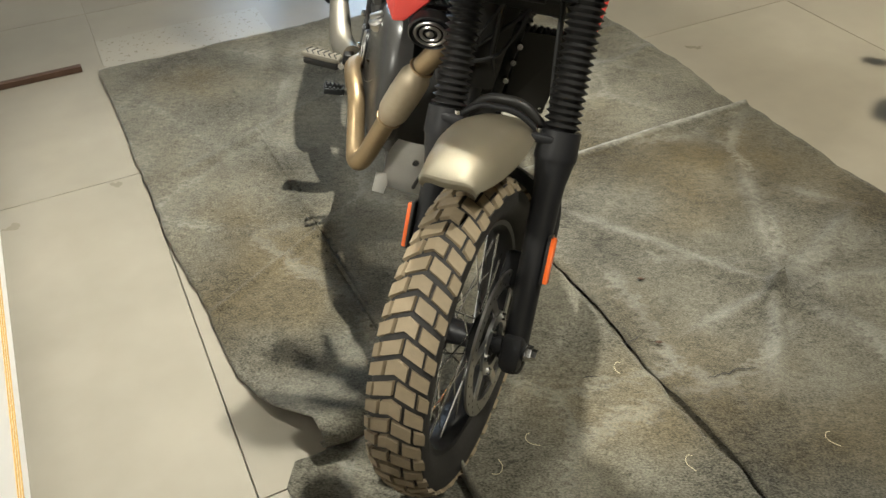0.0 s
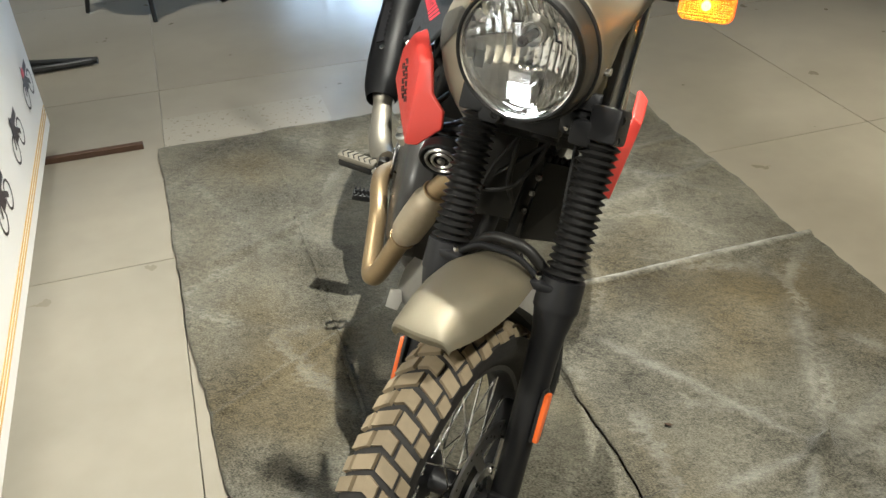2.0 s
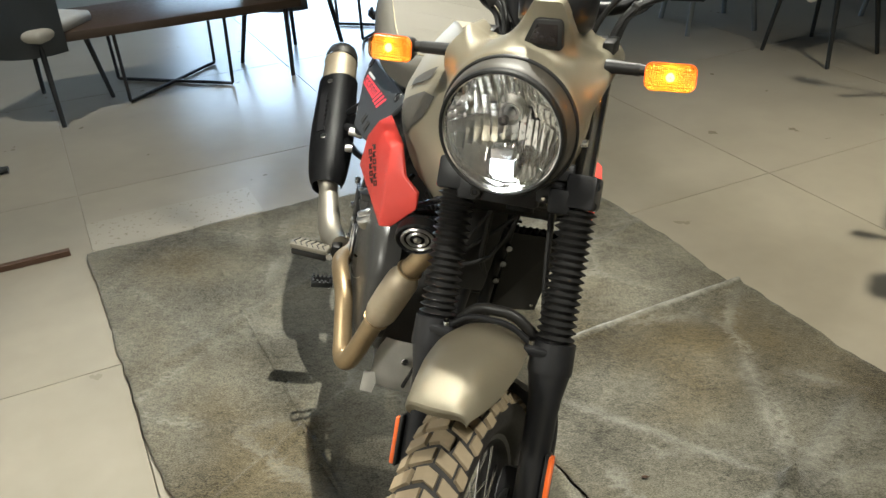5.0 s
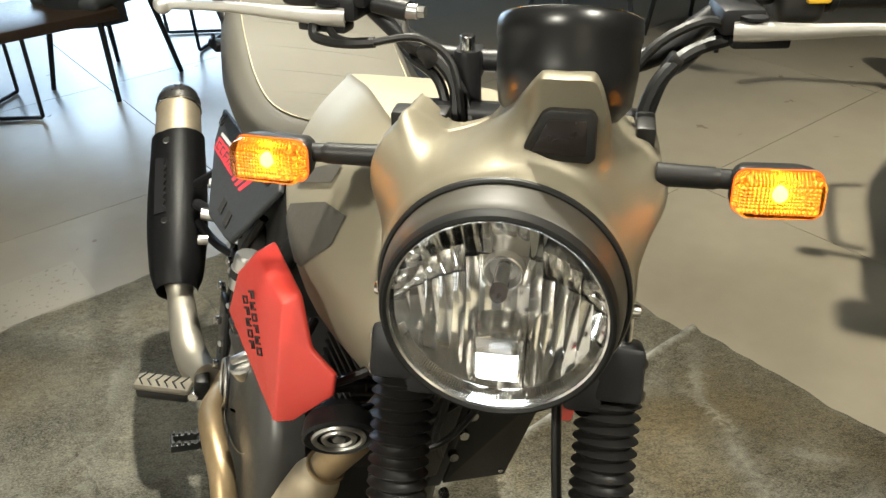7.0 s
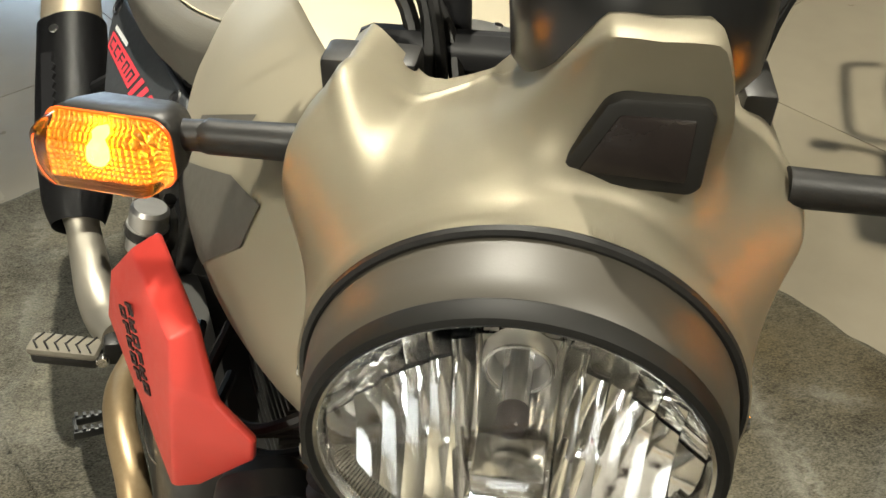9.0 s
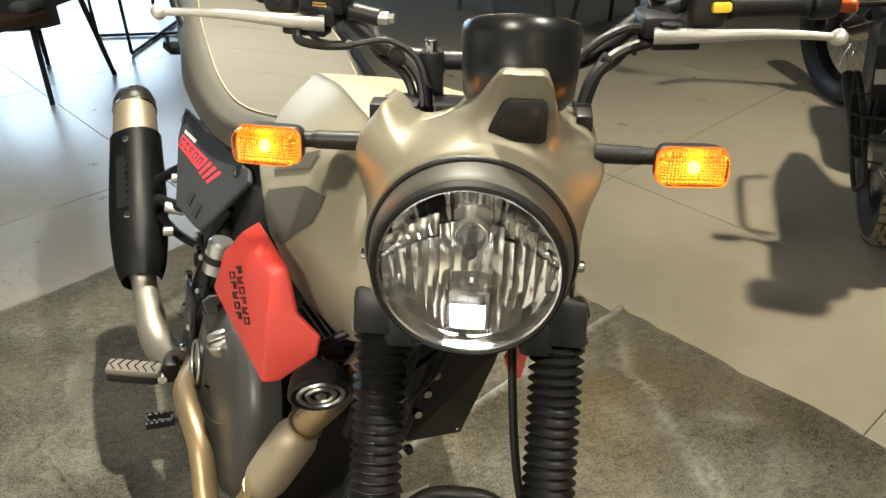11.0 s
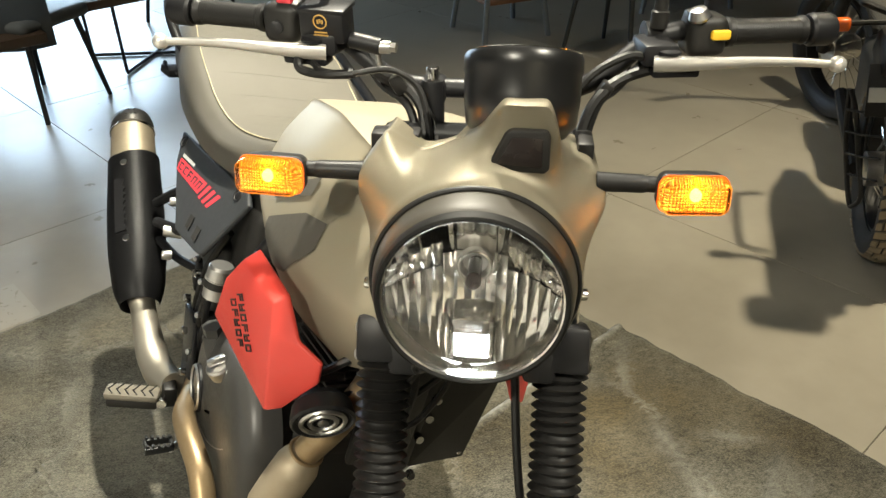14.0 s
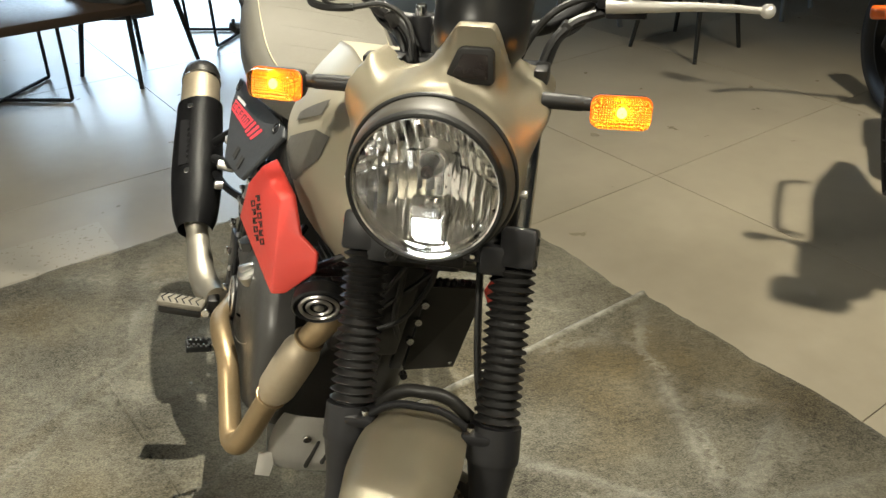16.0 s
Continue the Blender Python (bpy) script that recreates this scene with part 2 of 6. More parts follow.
    l.new(vo.outputs["Distance"], dist.inputs[0]), l.new(big.outputs[0], gate.inputs[0])
    l.new(dist.outputs[0], worn.inputs[0]), l.new(gate.outputs[0], worn.inputs[1])
    pale.data_type = "RGBA"
    pale.inputs[7].default_value = (0.40, 0.40, 0.37, 1)
    tot, tex = n.new("ShaderNodeMath"), n.new("ShaderNodeMath")
    tot.operation, tot.use_clamp, tex.operation = "ADD", True, "MULTIPLY"
    l.new(wa.outputs["Fac"], tex.inputs[0]), l.new(mid.outputs[0], tex.inputs[1])
    l.new(tex.outputs[0], tot.inputs[0]), l.new(worn.outputs[0], tot.inputs[1])
    l.new(tot.outputs[0], pale.inputs[0]), l.new(mx.outputs[2], pale.inputs[6]), l.new(pale.outputs[2], p.inputs["Base Color"])
    p.inputs["Roughness"].default_value, p.inputs["Specular IOR Level"].default_value = 0.95, 0.1
    p.inputs["Sheen Weight"].default_value = 0.15
    bp = n.new("ShaderNodeBump")
    bp.inputs["Strength"].default_value, bp.inputs["Distance"].default_value = 0.9, 0.005
    l.new(s2.outputs[0], bp.inputs["Height"]), l.new(bp.outputs[0], p.inputs["Normal"])
    return m


# the stained sheet's tone is also lowered to offset excess lamp light
TILE, FELT, STAINEDDIM = floor_material(), felt_material(), felt_material("stained_dimmed_felt", 0.74, 1.0)
GROUT = surface("tile_grout", (0.30, 0.27, 0.22), 0.8)


# ---- mesh tools ----
def part(name, bm, material, parent=None, label="", smooth=True, m=None, kind="", sharp=35):
    """One mesh object from a bmesh, under a thing or a part."""
    if m is not None:
        bm.transform(m)
    bmesh.ops.recalc_face_normals(bm, faces=bm.faces)
    me = bpy.data.meshes.new(name)
    for f in bm.faces:
        f.smooth = smooth
    if smooth:
        for e in bm.edges:
            if len(e.link_faces) == 2 and e.calc_face_angle(0) > radians(sharp):
                e.smooth = False
    bm.to_mesh(me)
    bm.free()
    me.materials.append(material)
    ob = new(name, me)
    if parent is not None:
        ob.parent = parent
    return tagged(ob, label, kind=kind)


def blank():
    return bmesh.new()


def merge(*bms):
    """Joins several bmeshes into the first."""
    out = bms[0]
    for b in bms[1:]:
        me = bpy.data.meshes.new("tmp")
        b.to_mesh(me)
        b.free()
        out.from_mesh(me)
        bpy.data.meshes.remove(me)
    return out


def box(centre, size, rot=(0, 0, 0), bevel=0.0, seg=2, taper=None):
    bm = blank()
    bmesh.ops.create_cube(bm, size=1)
    for v in bm.verts:
        k = taper if taper and v.co.z > 0 else 1
        v.co = Vector((v.co.x * size[0] * k, v.co.y * size[1] * k, v.co.z * size[2]))
    if bevel:
        bmesh.ops.bevel(bm, geom=bm.edges[:], offset=bevel, segments=seg, affect="EDGES", profile=0.5)
    bm.transform(pose(*centre, *rot))
    return bm


def smooth_line(points, per=6):
    """A smooth curve through points (Catmull-Rom)."""
    ps = [Vector(p) for p in points]
    ps = [2 * ps[0] - ps[1], *ps, 2 * ps[-1] - ps[-2]]
    out = []
    for i in range(1, len(ps) - 2):
        a, b, c, d = ps[i - 1:i + 3]
        for k in range(per):
            t = k / per
            out.append(0.5 * ((2 * b) + (c - a) * t + (2 * a - 5 * b + 4 * c - d) * t * t + (3 * b - a - 3 * c + d) * t ** 3))
    return out + [ps[-2]]


def loft(rings, closed=True, caps=True, wrap=False):
    """Faces between rings of equal length."""
    bm = blank()
    vs = [[bm.verts.new(p) for p in r] for r in rings]
    n = len(rings[0])
    for i in range(len(vs) if wrap else len(vs) - 1):
        a, b = vs[i], vs[(i + 1) % len(vs)]
        for k in range(n if closed else n - 1):
            bm.faces.new((a[k], a[(k + 1) % n], b[(k + 1) % n], b[k]))
    if caps and closed and not wrap:
        bm.faces.new(vs[0]), bm.faces.new(vs[-1])
    return bm


def tube(points, radius, seg=10, per=6, caps=True, straight=False, squash=1.0):
    """A round bar along a line; radius is one number or one for each point."""
    n = len(points)
    radii = list(radius) if isinstance(radius, (list, tuple)) else [radius] * n
    line = [Vector(p) for p in points] if straight else smooth_line(points, per)
    rings, up = [], None
    for i, p in enumerate(line):
        d = (line[min(i + 1, len(line) - 1)] - line[max(i - 1, 0)]).normalized()
        if up is None:
            up = d.orthogonal().normalized()
        up = (up - d * up.dot(d)).normalized()
        side = d.cross(up)
        f = i / (len(line) - 1) * (n - 1)
        k = min(int(f), n - 2)
        r = radii[k] + (radii[k + 1] - radii[k]) * (f - k)
        rings.append([p + (up * math.cos(a) * squash + side * math.sin(a)) * r for a in (2 * math.pi * j / seg for j in range(seg))])
    return loft(rings, caps=caps)


def lathe(profile, base, axis, seg=32, caps=True):
    """A turned shape: profile of (radius, height along the axis)."""
    z = Vector(axis).normalized()
    x = z.orthogonal().normalized()
    y = z.cross(x)
    base = Vector(base)
    return loft([[base + z * h + (x * math.cos(a) + y * math.sin(a)) * max(r, 1e-4) for a in (2 * math.pi * j / seg for j in range(seg))] for r, h in profile], caps=caps)


def torus(base, axis, radius, thick, seg=40, sub=10):
    z = Vector(axis).normalized()
    x = z.orthogonal().normalized()
    y = z.cross(x)
    base = Vector(base)
    rings = []
    for i in range(seg):
        a = 2 * math.pi * i / seg
        d = x * math.cos(a) + y * math.sin(a)
        rings.append([base + d * (radius + thick * math.cos(b)) + z * thick * math.sin(b) for b in (2 * math.pi * j / sub for j in range(sub))])
    return loft(rings, wrap=True)


def plate(points, thick, m=None, bevel=0.0):
    """A flat plate: outline in its own plane, thickness along its z."""
    bm = blank()
    f = bm.faces.new([bm.verts.new((x, y, 0)) for x, y in points])
    ext = bmesh.ops.extrude_face_region(bm, geom=[f])
    for v in ext["geom"]:
        if isinstance(v, bmesh.types.BMVert):
            v.co.z += thick
    if bevel:
        bmesh.ops.bevel(bm, geom=bm.edges[:], offset=bevel, segments=2, affect="EDGES", profile=0.5)
    if m is not None:
        bm.transform(m)
    return bm


def sheet(fn, nu, nv, thick=0.0):
    """A surface from a function of (u, v) in 0..1, with a second skin at depth thick along the normal."""
    bm = blank()
    vs = [[bm.verts.new(fn(i / nu, j / nv)) for j in range(nv + 1)] for i in range(nu + 1)]
    for i in range(nu):
        for j in range(nv):
            bm.faces.new((vs[i][j], vs[i + 1][j], vs[i + 1][j + 1], vs[i][j + 1]))
    if thick:
        bmesh.ops.solidify(bm, geom=bm.faces[:], thickness=thick)
    return bm


def line_table(table, x):
    """Values from rows (x, value...), straight from row to row."""
    for p, q in zip(table, table[1:]):
        if p[0] <= x <= q[0]:
            t = (x - p[0]) / (q[0] - p[0])
            return tuple(a + (b - a) * t for a, b in zip(p[1:], q[1:]))
    return table[0][1:] if x < table[0][0] else table[-1][1:]


def lerp_table(table, x):
    """Values from rows (x, value...), with smooth slopes from row to row."""
    if x <= table[0][0]:
        return table[0][1:]
    if x >= table[-1][0]:
        return table[-1][1:]
    k = next(i for i in range(len(table) - 1) if x <= table[i + 1][0])
    a, b = table[k], table[k + 1]
    h = b[0] - a[0]
    t = (x - a[0]) / h
    out = []
    for c in range(1, len(a)):
        d = (b[c] - a[c]) / h
        slopes = []
        for i in (k, k + 1):
            if 0 < i < len(table) - 1:
                p, q, r = table[i - 1], table[i], table[i + 1]
                d0, d1 = (q[c] - p[c]) / (q[0] - p[0]), (r[c] - q[c]) / (r[0] - q[0])
                m = (d0 * (r[0] - q[0]) + d1 * (q[0] - p[0])) / (r[0] - p[0])
                if d0 * d1 <= 0:
                    m *= 0.4
                slopes.append(m)
            else:
                slopes.append(d)
        out.append((2 * t ** 3 - 3 * t * t + 1) * a[c] + (t ** 3 - 2 * t * t + t) * h * slopes[0] + (3 * t * t - 2 * t ** 3) * b[c] + (t ** 3 - t * t) * h * slopes[1])
    return tuple(out)


def bolt(at, axis, r=0.006, h=0.006):
    return lathe([(r * 0.2, h), (r * 0.85, h), (r, h * 0.8), (r, 0)][::-1], at, axis, 12)


# ---- the room ----
GRID = Matrix.Rotation(radians(30), 4, "Z")  # the tiles and the felt lie at thirty degrees
E1, E2 = Vector((math.cos(radians(30)), 0.5, 0)), Vector((-0.5, math.cos(radians(30)), 0))


def wall(name, centre, size, label="dark grey painted showroom wall"):
    ob = part(name, box(centre, size), WALL, smooth=False, kind="structure")
    return tagged(ob, label, "wall")


floor = tagged(part("floor", box((1, 2.5, -0.06), (15, 17, 0.1)), GROUT, smooth=False), "satin sandy porcelain floor tiles with thin grey joints", "floor", kind="structure")
tagged(part("ceiling", box((1, 2.5, 3.6), (15, 17, 0.1)), CEIL, smooth=False), "grey painted showroom ceiling", "ceiling", kind="structure")
wall("wall_east", (8.4, 2.5, 1.75), (0.2, 17, 3.6))
wall("wall_west", (-6.4, 2.5, 1.75), (0.2, 17, 3.6))
# unseen wall, made pale so that the reflector bowl mirrors something bright
tagged(part("wall_south", box((1, -5.9, 1.75), (14.6, 0.2, 3.6)), BOUNCEWALL, smooth=False, kind="structure"), "unseen pale wall that brightens the headlamp reflection", "wall")
for nm, x0, x1, z0, z1 in (("wall_north_left", -6.3, -3.4, -0.05, 3.55), ("wall_north_right", -0.8, 8.3, -0.05, 3.55), ("wall_north_top", -3.4, -0.8, 2.6, 3.55)):
    wall(nm, ((x0 + x1) / 2, 9.1, (z0 + z1) / 2), (x1 - x0, 0.2, z1 - z0))
win = tagged(new("window_1"), "large glazed shopfront with bright daylight behind", "window", kind="structure")
for x in (-3.36, -2.10, -0.84):
    part("window_frame", box((x, 9.1, 1.3), (0.07, 0.12, 2.6)), FRAMECOL, win, smooth=False)
for z in (0.02, 2.56):
    part("window_rail", box((-2.1, 9.1, z), (2.58, 0.1, 0.07)), FRAMECOL, win, smooth=False)
for x in (-2.73, -1.47):
    ob = part("pane", box((x, 9.1, 1.3), (1.19, 0.012, 2.44)), GLASS, win, smooth=False)
    ob.visible_shadow = False
back = tagged(part("backdrop", box((-1.5, 10.2, 1.6), (7, 0.05, 5)), DAYPANE, smooth=False), "bright hazy daylight outside the shopfront", "backdrop", kind="structure")

# ---- the motorcycle ----
# Its own axes: x to its left side, y to its tail, z up, from the ground under the front axle; it leans on its stand and its bars are turned.
RAKE = radians(26.5)
AXIS = Vector((0, math.sin(RAKE), math.cos(RAKE)))
HEAD = Vector((0, 0.048 / math.cos(RAKE), 0.331))
TURNED = Matrix.Translation(HEAD) @ Matrix.Rotation(radians(-30), 4, AXIS) @ Matrix.Translation(-HEAD)
STAND = Matrix.Translation((0.1046, 1.2262, -0.0052)) @ Matrix.Rotation(radians(10.8), 4, "Y") @ Matrix.Translation(HEAD) @ Matrix.Rotation(radians(9), 4, AXIS) @ Matrix.Translation(-HEAD)

bike = tagged(new("motorcycle"), "champagne scrambler motorcycle with red tank guards, lit headlamp, parked on felt", "motorcycle")
bike.matrix_world = STAND


def sp(name, bm, material, parent=None, label="", **k):
    """A part that turns with the bars."""
    return part(name, bm, material, parent or bike, label, m=TURNED, **k)


def fp(name, bm, material, parent=None, label="", **k):
    return part(name, bm, material, parent or bike, label, **k)


# front wheel
AX = Vector((0, 0, 0.331))
X = Vector((1, 0, 0))
TR = 0.331


def tyre_profile(r_out, half, r_in):
    pts = [(r_in, -half * 0.55), (r_in + 0.012, -half * 0.72), (r_in + 0.035, -half * 0.97), (r_in + 0.055, -half * 0.98)]
    for k in range(9):
        a = radians(-62 + 124 * k / 8)
        pts.append((r_out - half * 0.62 * (1 - math.cos(a)) * 1.15, half * 0.98 * math.sin(a) / math.sin(radians(62))))
    pts += [(r_in + 0.055, half * 0.98), (r_in + 0.035, half * 0.97), (r_in + 0.012, half * 0.72), (r_in, half * 0.55)]
    return pts


def tyre_surface(s, half, r_out, lift=0.0):
    """Radius and side offset on the crown at s in -1..1."""
    a = radians(62) * s
    return r_out - half * 0.62 * (1 - math.cos(a)) * 1.15 + lift * math.cos(a * 0.9), half * 0.98 * math.sin(a) / math.sin(radians(62)) + lift * math.sin(a * 0.9)


def tread_block(outline, r_out, half, depth=0.0075):
    """A knob on the crown: outline in (across -1..1, metres along the tread)."""
    bm = blank()
    low, high = [], []
    cs, ct = sum(p[0] for p in outline) / len(outline), sum(p[1] for p in outline) / len(outline)
    for s, t in outline:
        for lst, lift, k in ((low, -0.001, 1.0), (high, depth, 0.93)):
            r, x = tyre_surface(cs + (s - cs) * k, half, r_out, lift)
            a = (ct + (t - ct) * k) / r_out
            lst.append(bm.verts.new((x, -r * math.sin(a), r * math.cos(a))))
    n = len(outline)
    bm.faces.new(high)
    for i in range(n):
        bm.faces.new((low[i], low[(i + 1) % n], high[(i + 1) % n], high[i]))
    me = bpy.data.meshes.new("tread_block")
    bmesh.ops.recalc_face_normals(bm, faces=bm.faces)
    bm.to_mesh(me)
    bm.free()
    me.materials.append(TREAD)
    return me


def knobbly_tyre(name, centre, r_out, half, r_in, parent, rows, m, label):
    z = Vector((1, 0, 0))
    bm = lathe(tyre_profile(r_out - 0.0075, half, r_in), centre, z, 72, caps=False)
    tyre = part(name, bm, CARCASS, parent, label, m=m)
    pitch = 2 * math.pi * r_out / rows
    p = pitch
    def chevron(s0, s1, apex=0.0):
        """A block between two places across the tread, its ends following the V."""
        line = [s0] + ([apex] if s0 < apex < s1 else []) + [s1]
        lag = lambda q: 0.74 * abs(q - apex) * p
        return [(q, lag(q) - 0.355 * p) for q in line] + [(q, lag(q) + 0.355 * p) for q in line[::-1]]
    odd = [tread_block(chevron(a, b), r_out - 0.0075, half) for a, b in ((-1.0, -0.68), (-0.60, -0.035), (0.035, 0.58), (0.66, 1.0))]
    even = [tread_block(chevron(a, b, -0.06), r_out - 0.0075, half) for a, b in ((-0.98, -0.40), (-0.32, 0.26), (0.34, 0.90))]
    for i in range(rows):
        for me in (odd, even)[i % 2]:
            ob = new("tread_block", me)
            ob.parent = tyre
            ob.matrix_basis = (m if m is not None else Matrix()) @ Matrix.Translation(centre) @ Matrix.Rotation(2 * math.pi * i / rows, 4, "X")
    return tyre


knobbly_tyre("front_tyre", AX, TR, 0.053, 0.238, bike, 56, TURNED, "dusty knobbly front tyre")
rim = sp("front_rim", lathe([(0.232, -0.03), (0.246, -0.033), (0.247, -0.028), (0.236, -0.024), (0.226, -0.012), (0.224, 0), (0.226, 0.012), (0.236, 0.024), (0.247, 0.028), (0.246, 0.033), (0.232, 0.03), (0.222, 0.012), (0.219, 0), (0.222, -0.012), (0.232, -0.03)], AX, X, 64, caps=False), BLACK, None, "black spoked front rim")
for i in range(32):
    a0 = 2 * math.pi * i / 32
    side = 1 if i % 2 else -1
    lean = radians(16 if i % 4 < 2 else -16)
    hub = AX + Vector((0.03 * side, -0.045 * math.sin(a0 + lean * 2.6), 0.045 * math.cos(a0 + lean * 2.6)))
    end = AX + Vector((0.008 * side, -0.225 * math.sin(a0), 0.225 * math.cos(a0)))
    sp("spoke", tube([hub, (hub + end) / 2, end], 0.0021, 6, 1), CHROME, rim)
sp("front_hub", merge(lathe([(0.02, -0.055), (0.05, -0.045), (0.05, -0.032), (0.026, -0.022), (0.024, 0.022), (0.05, 0.032), (0.052, 0.05), (0.02, 0.056)], AX, X, 32)), BLACK)
disc = sp("brake_disc", merge(lathe([(0.118, 0.068), (0.150, 0.068), (0.150, 0.073), (0.118, 0.073), (0.118, 0.068)], AX, X, 56, caps=False),
                              *[box(AX + Vector((0.0705, -0.092 * math.sin(a), 0.092 * math.cos(a))), (0.004, 0.02, 0.062), (math.degrees(a) + 24, 0, 0)) for a in (2 * math.pi * k / 6 for k in range(6))],
                              lathe([(0.045, 0.066), (0.066, 0.067), (0.066, 0.074), (0.045, 0.075), (0.045, 0.066)], AX, X, 32, caps=False)), ALLOY, None, "drilled steel brake disc")
for i in range(48):
    a = 2 * math.pi * i / 48
    r = 0.126 + 0.008 * (i % 3)
    sp("disc_hole", lathe([(0.003, 0.0735), (0.0002, 0.0737)], AX + Vector((0, -r * math.sin(a), r * math.cos(a))), X, 8), CARCASS, disc)
for i in range(6):
    a = 2 * math.pi * i / 6 + 0.3
    sp("disc_bolt", bolt(AX + Vector((0.074, -0.056 * math.sin(a), 0.056 * math.cos(a))), X, 0.008, 0.007), CHROME, disc)
sp("axle", merge(lathe([(0.011, -0.15), (0.011, 0.15)], AX, X, 16), lathe([(0.019, 0.076), (0.019, 0.14)], AX, X, 20)), BLACK)
sp("axle_nut", merge(lathe([(0.0165, 0.14), (0.0165, 0.152), (0.012, 0.153), (0.0105, 0.162), (0.006, 0.163)], AX, X, 6), lathe([(0.019, 0.138), (0.019, 0.1415)], AX, X, 20)), CHROME)

# fork
LEG = 0.113
for side in (-1, 1):
    base = AX + Vector((LEG * side, 0.012, 0))
    at = lambda h: base + AXIS * h
    leg = sp("fork_leg", merge(tube([at(-0.055), at(-0.03), at(0.10), at(0.30), at(0.35), at(0.375)], [0.020, 0.026, 0.0255, 0.028, 0.034, 0.038], 24, 3),
                               box(at(-0.005) + Vector((0, -0.012, 0)), (0.044, 0.054, 0.075), (-26.5, 0, 0), 0.012),
                               tube([at(0.375), at(0.385), at(0.43)], [0.040, 0.0405, 0.039], 24, 2)), BLACK, None, "black fork lower")
    if side > 0:
        cal = sp("brake_caliper", merge(box(AX + Vector((0.078, 0.135, 0.075)), (0.062, 0.075, 0.12), (38, 0, 0), 0.014), box(AX + Vector((0.098, 0.075, 0.065)), (0.02, 0.08, 0.03), (20, 0, 0), 0.006)), BLACK, None, "black brake caliper")
        sp("caliper_bolt", merge(bolt(AX + Vector((0.108, 0.07, 0.09)), X, 0.008), bolt(AX + Vector((0.108, 0.06, 0.03)), X, 0.008)), CHROME, cal)
    # gaiter: a folded boot
    prof, h0, h1, folds = [], 0.405, 0.668, 20
    for k in range(folds):
        h = h0 + (h1 - h0) * k / folds
        p = (h1 - h0) / folds
        w = 0.0362 - 0.0015 * math.sin(math.pi * k / folds)
        prof += [(w - 0.010, h), (w - 0.001, h + 0.40 * p), (w, h + 0.47 * p), (w - 0.001, h + 0.54 * p), (w - 0.010, h + 0.94 * p)]
    sp("gaiter", lathe(prof, base, AXIS, 28, caps=False), RUBBER, None, "ribbed black rubber fork gaiter", sharp=70)
    sp("fork_tube", merge(tube([at(0.66), at(0.80), at(0.955)], 0.0195, 20, 2)), CHROME if side > 0 else BLACK)
    sp("triple_clamp", merge(box(at(0.700) + Vector((0.006 * side, -0.004, 0)), (0.054, 0.066, 0.060), (-26.5, 0, 0), 0.007),
                             *( [box((0, at(0.70).y + 0.03, at(0.70).z + 0.016), (0.2, 0.06, 0.034), (-26.5, 0, 0), 0.01)] if side < 0 else [])), BLACK)
    if side < 0:
        sp("yoke_skirt", merge(box((-0.030, 0.318, 0.942), (0.14, 0.026, 0.052), (-12, 0, 0), 0.006), box((0.066, 0.318, 0.950), (0.06, 0.026, 0.040), (-12, 0, 0), 0.006)), BLACK, None, "black lower fork yoke")
        sp("yoke_bolt", bolt(Vector((0.052, 0.304, 0.944)), (0, -1, -0.1), 0.0045, 0.004), CHROME)
        sp("cable_eye", torus((-0.062, 0.262, 0.955), (0.2, -1, 0), 0.0075, 0.003, 18, 6), PLASTIC)
    for dz in (-0.017, 0.017):
        p = at(0.700 + dz) + Vector((0.026 * side, -0.022, 0.004))
        sp("clamp_bolt", bolt(p, (0.75 * side, -0.6, 0.28), 0.0082, 0.008), CHROME)
    ref = sp("reflector", box(at(0.195) + Vector((0.034 * side, -0.018, 0)), (0.012, 0.022, 0.092), (-26.5, 0, 0), 0.004), REFLEX, None, "orange side reflector")
    sp("reflector_base", box(at(0.195) + Vector((0.028 * side, -0.016, 0)), (0.008, 0.026, 0.098), (-26.5, 0, 0), 0.003), PLASTIC, ref)
    sp("fender_bolt", bolt(Vector((0.081 * side, 0.172, 0.722)), (0, -0.1, 1), 0.0065, 0.012), CHROME)
    sp("brace_foot", box((0.090 * side, 0.178, 0.712), (0.046, 0.040, 0.018), (-10, 0, 0), 0.006), BLACK)
sp("brake_hose", tube([(0.125, 0.10, 0.42), (0.13, 0.18, 0.55), (0.075, 0.27, 0.72), (0.055, 0.36, 0.90), (0.05, 0.42, 1.0)], 0.006, 8), RUBBER)

# front fender
def fender_shell(u, v):
    """u from the front lip to the tail, v across."""
    rows = [(0, -0.100, 0.748, 0.049, 0.004, 7), (0.05, -0.107, 0.761, 0.052, 0.005, 7), (0.07, -0.104, 0.766, 0.053, 0.006, 6), (0.18, -0.066, 0.762, 0.060, 0.020, 4.2), (0.38, 0.0, 0.754, 0.070, 0.027, 3.4), (0.6, 0.065, 0.743, 0.078, 0.026, 2.9), (0.8, 0.125, 0.730, 0.081, 0.024, 2.7), (1, 0.215, 0.694, 0.079, 0.022, 2.5)]
    y, zc, half, crown, sq = (line_table if u < 0.06 else lerp_table)(rows, u)
    s = 2 * v - 1
    drop = abs(s) ** sq
    skew = 0.010 * max(0, 1 - u / 0.5)
    full = max(0, s) ** 2 * max(0, math.sin(math.pi * min(1, u * 1.15)))
    return Vector((skew + 0.011 * full + half * s * (1.0 - 0.05 * drop), y + 0.010 * s * s * max(0, 1 - u / 0.3) + 0.02 * drop * u, zc + crown * (1 - drop) - 0.012 * drop - 0.012 * full * drop))


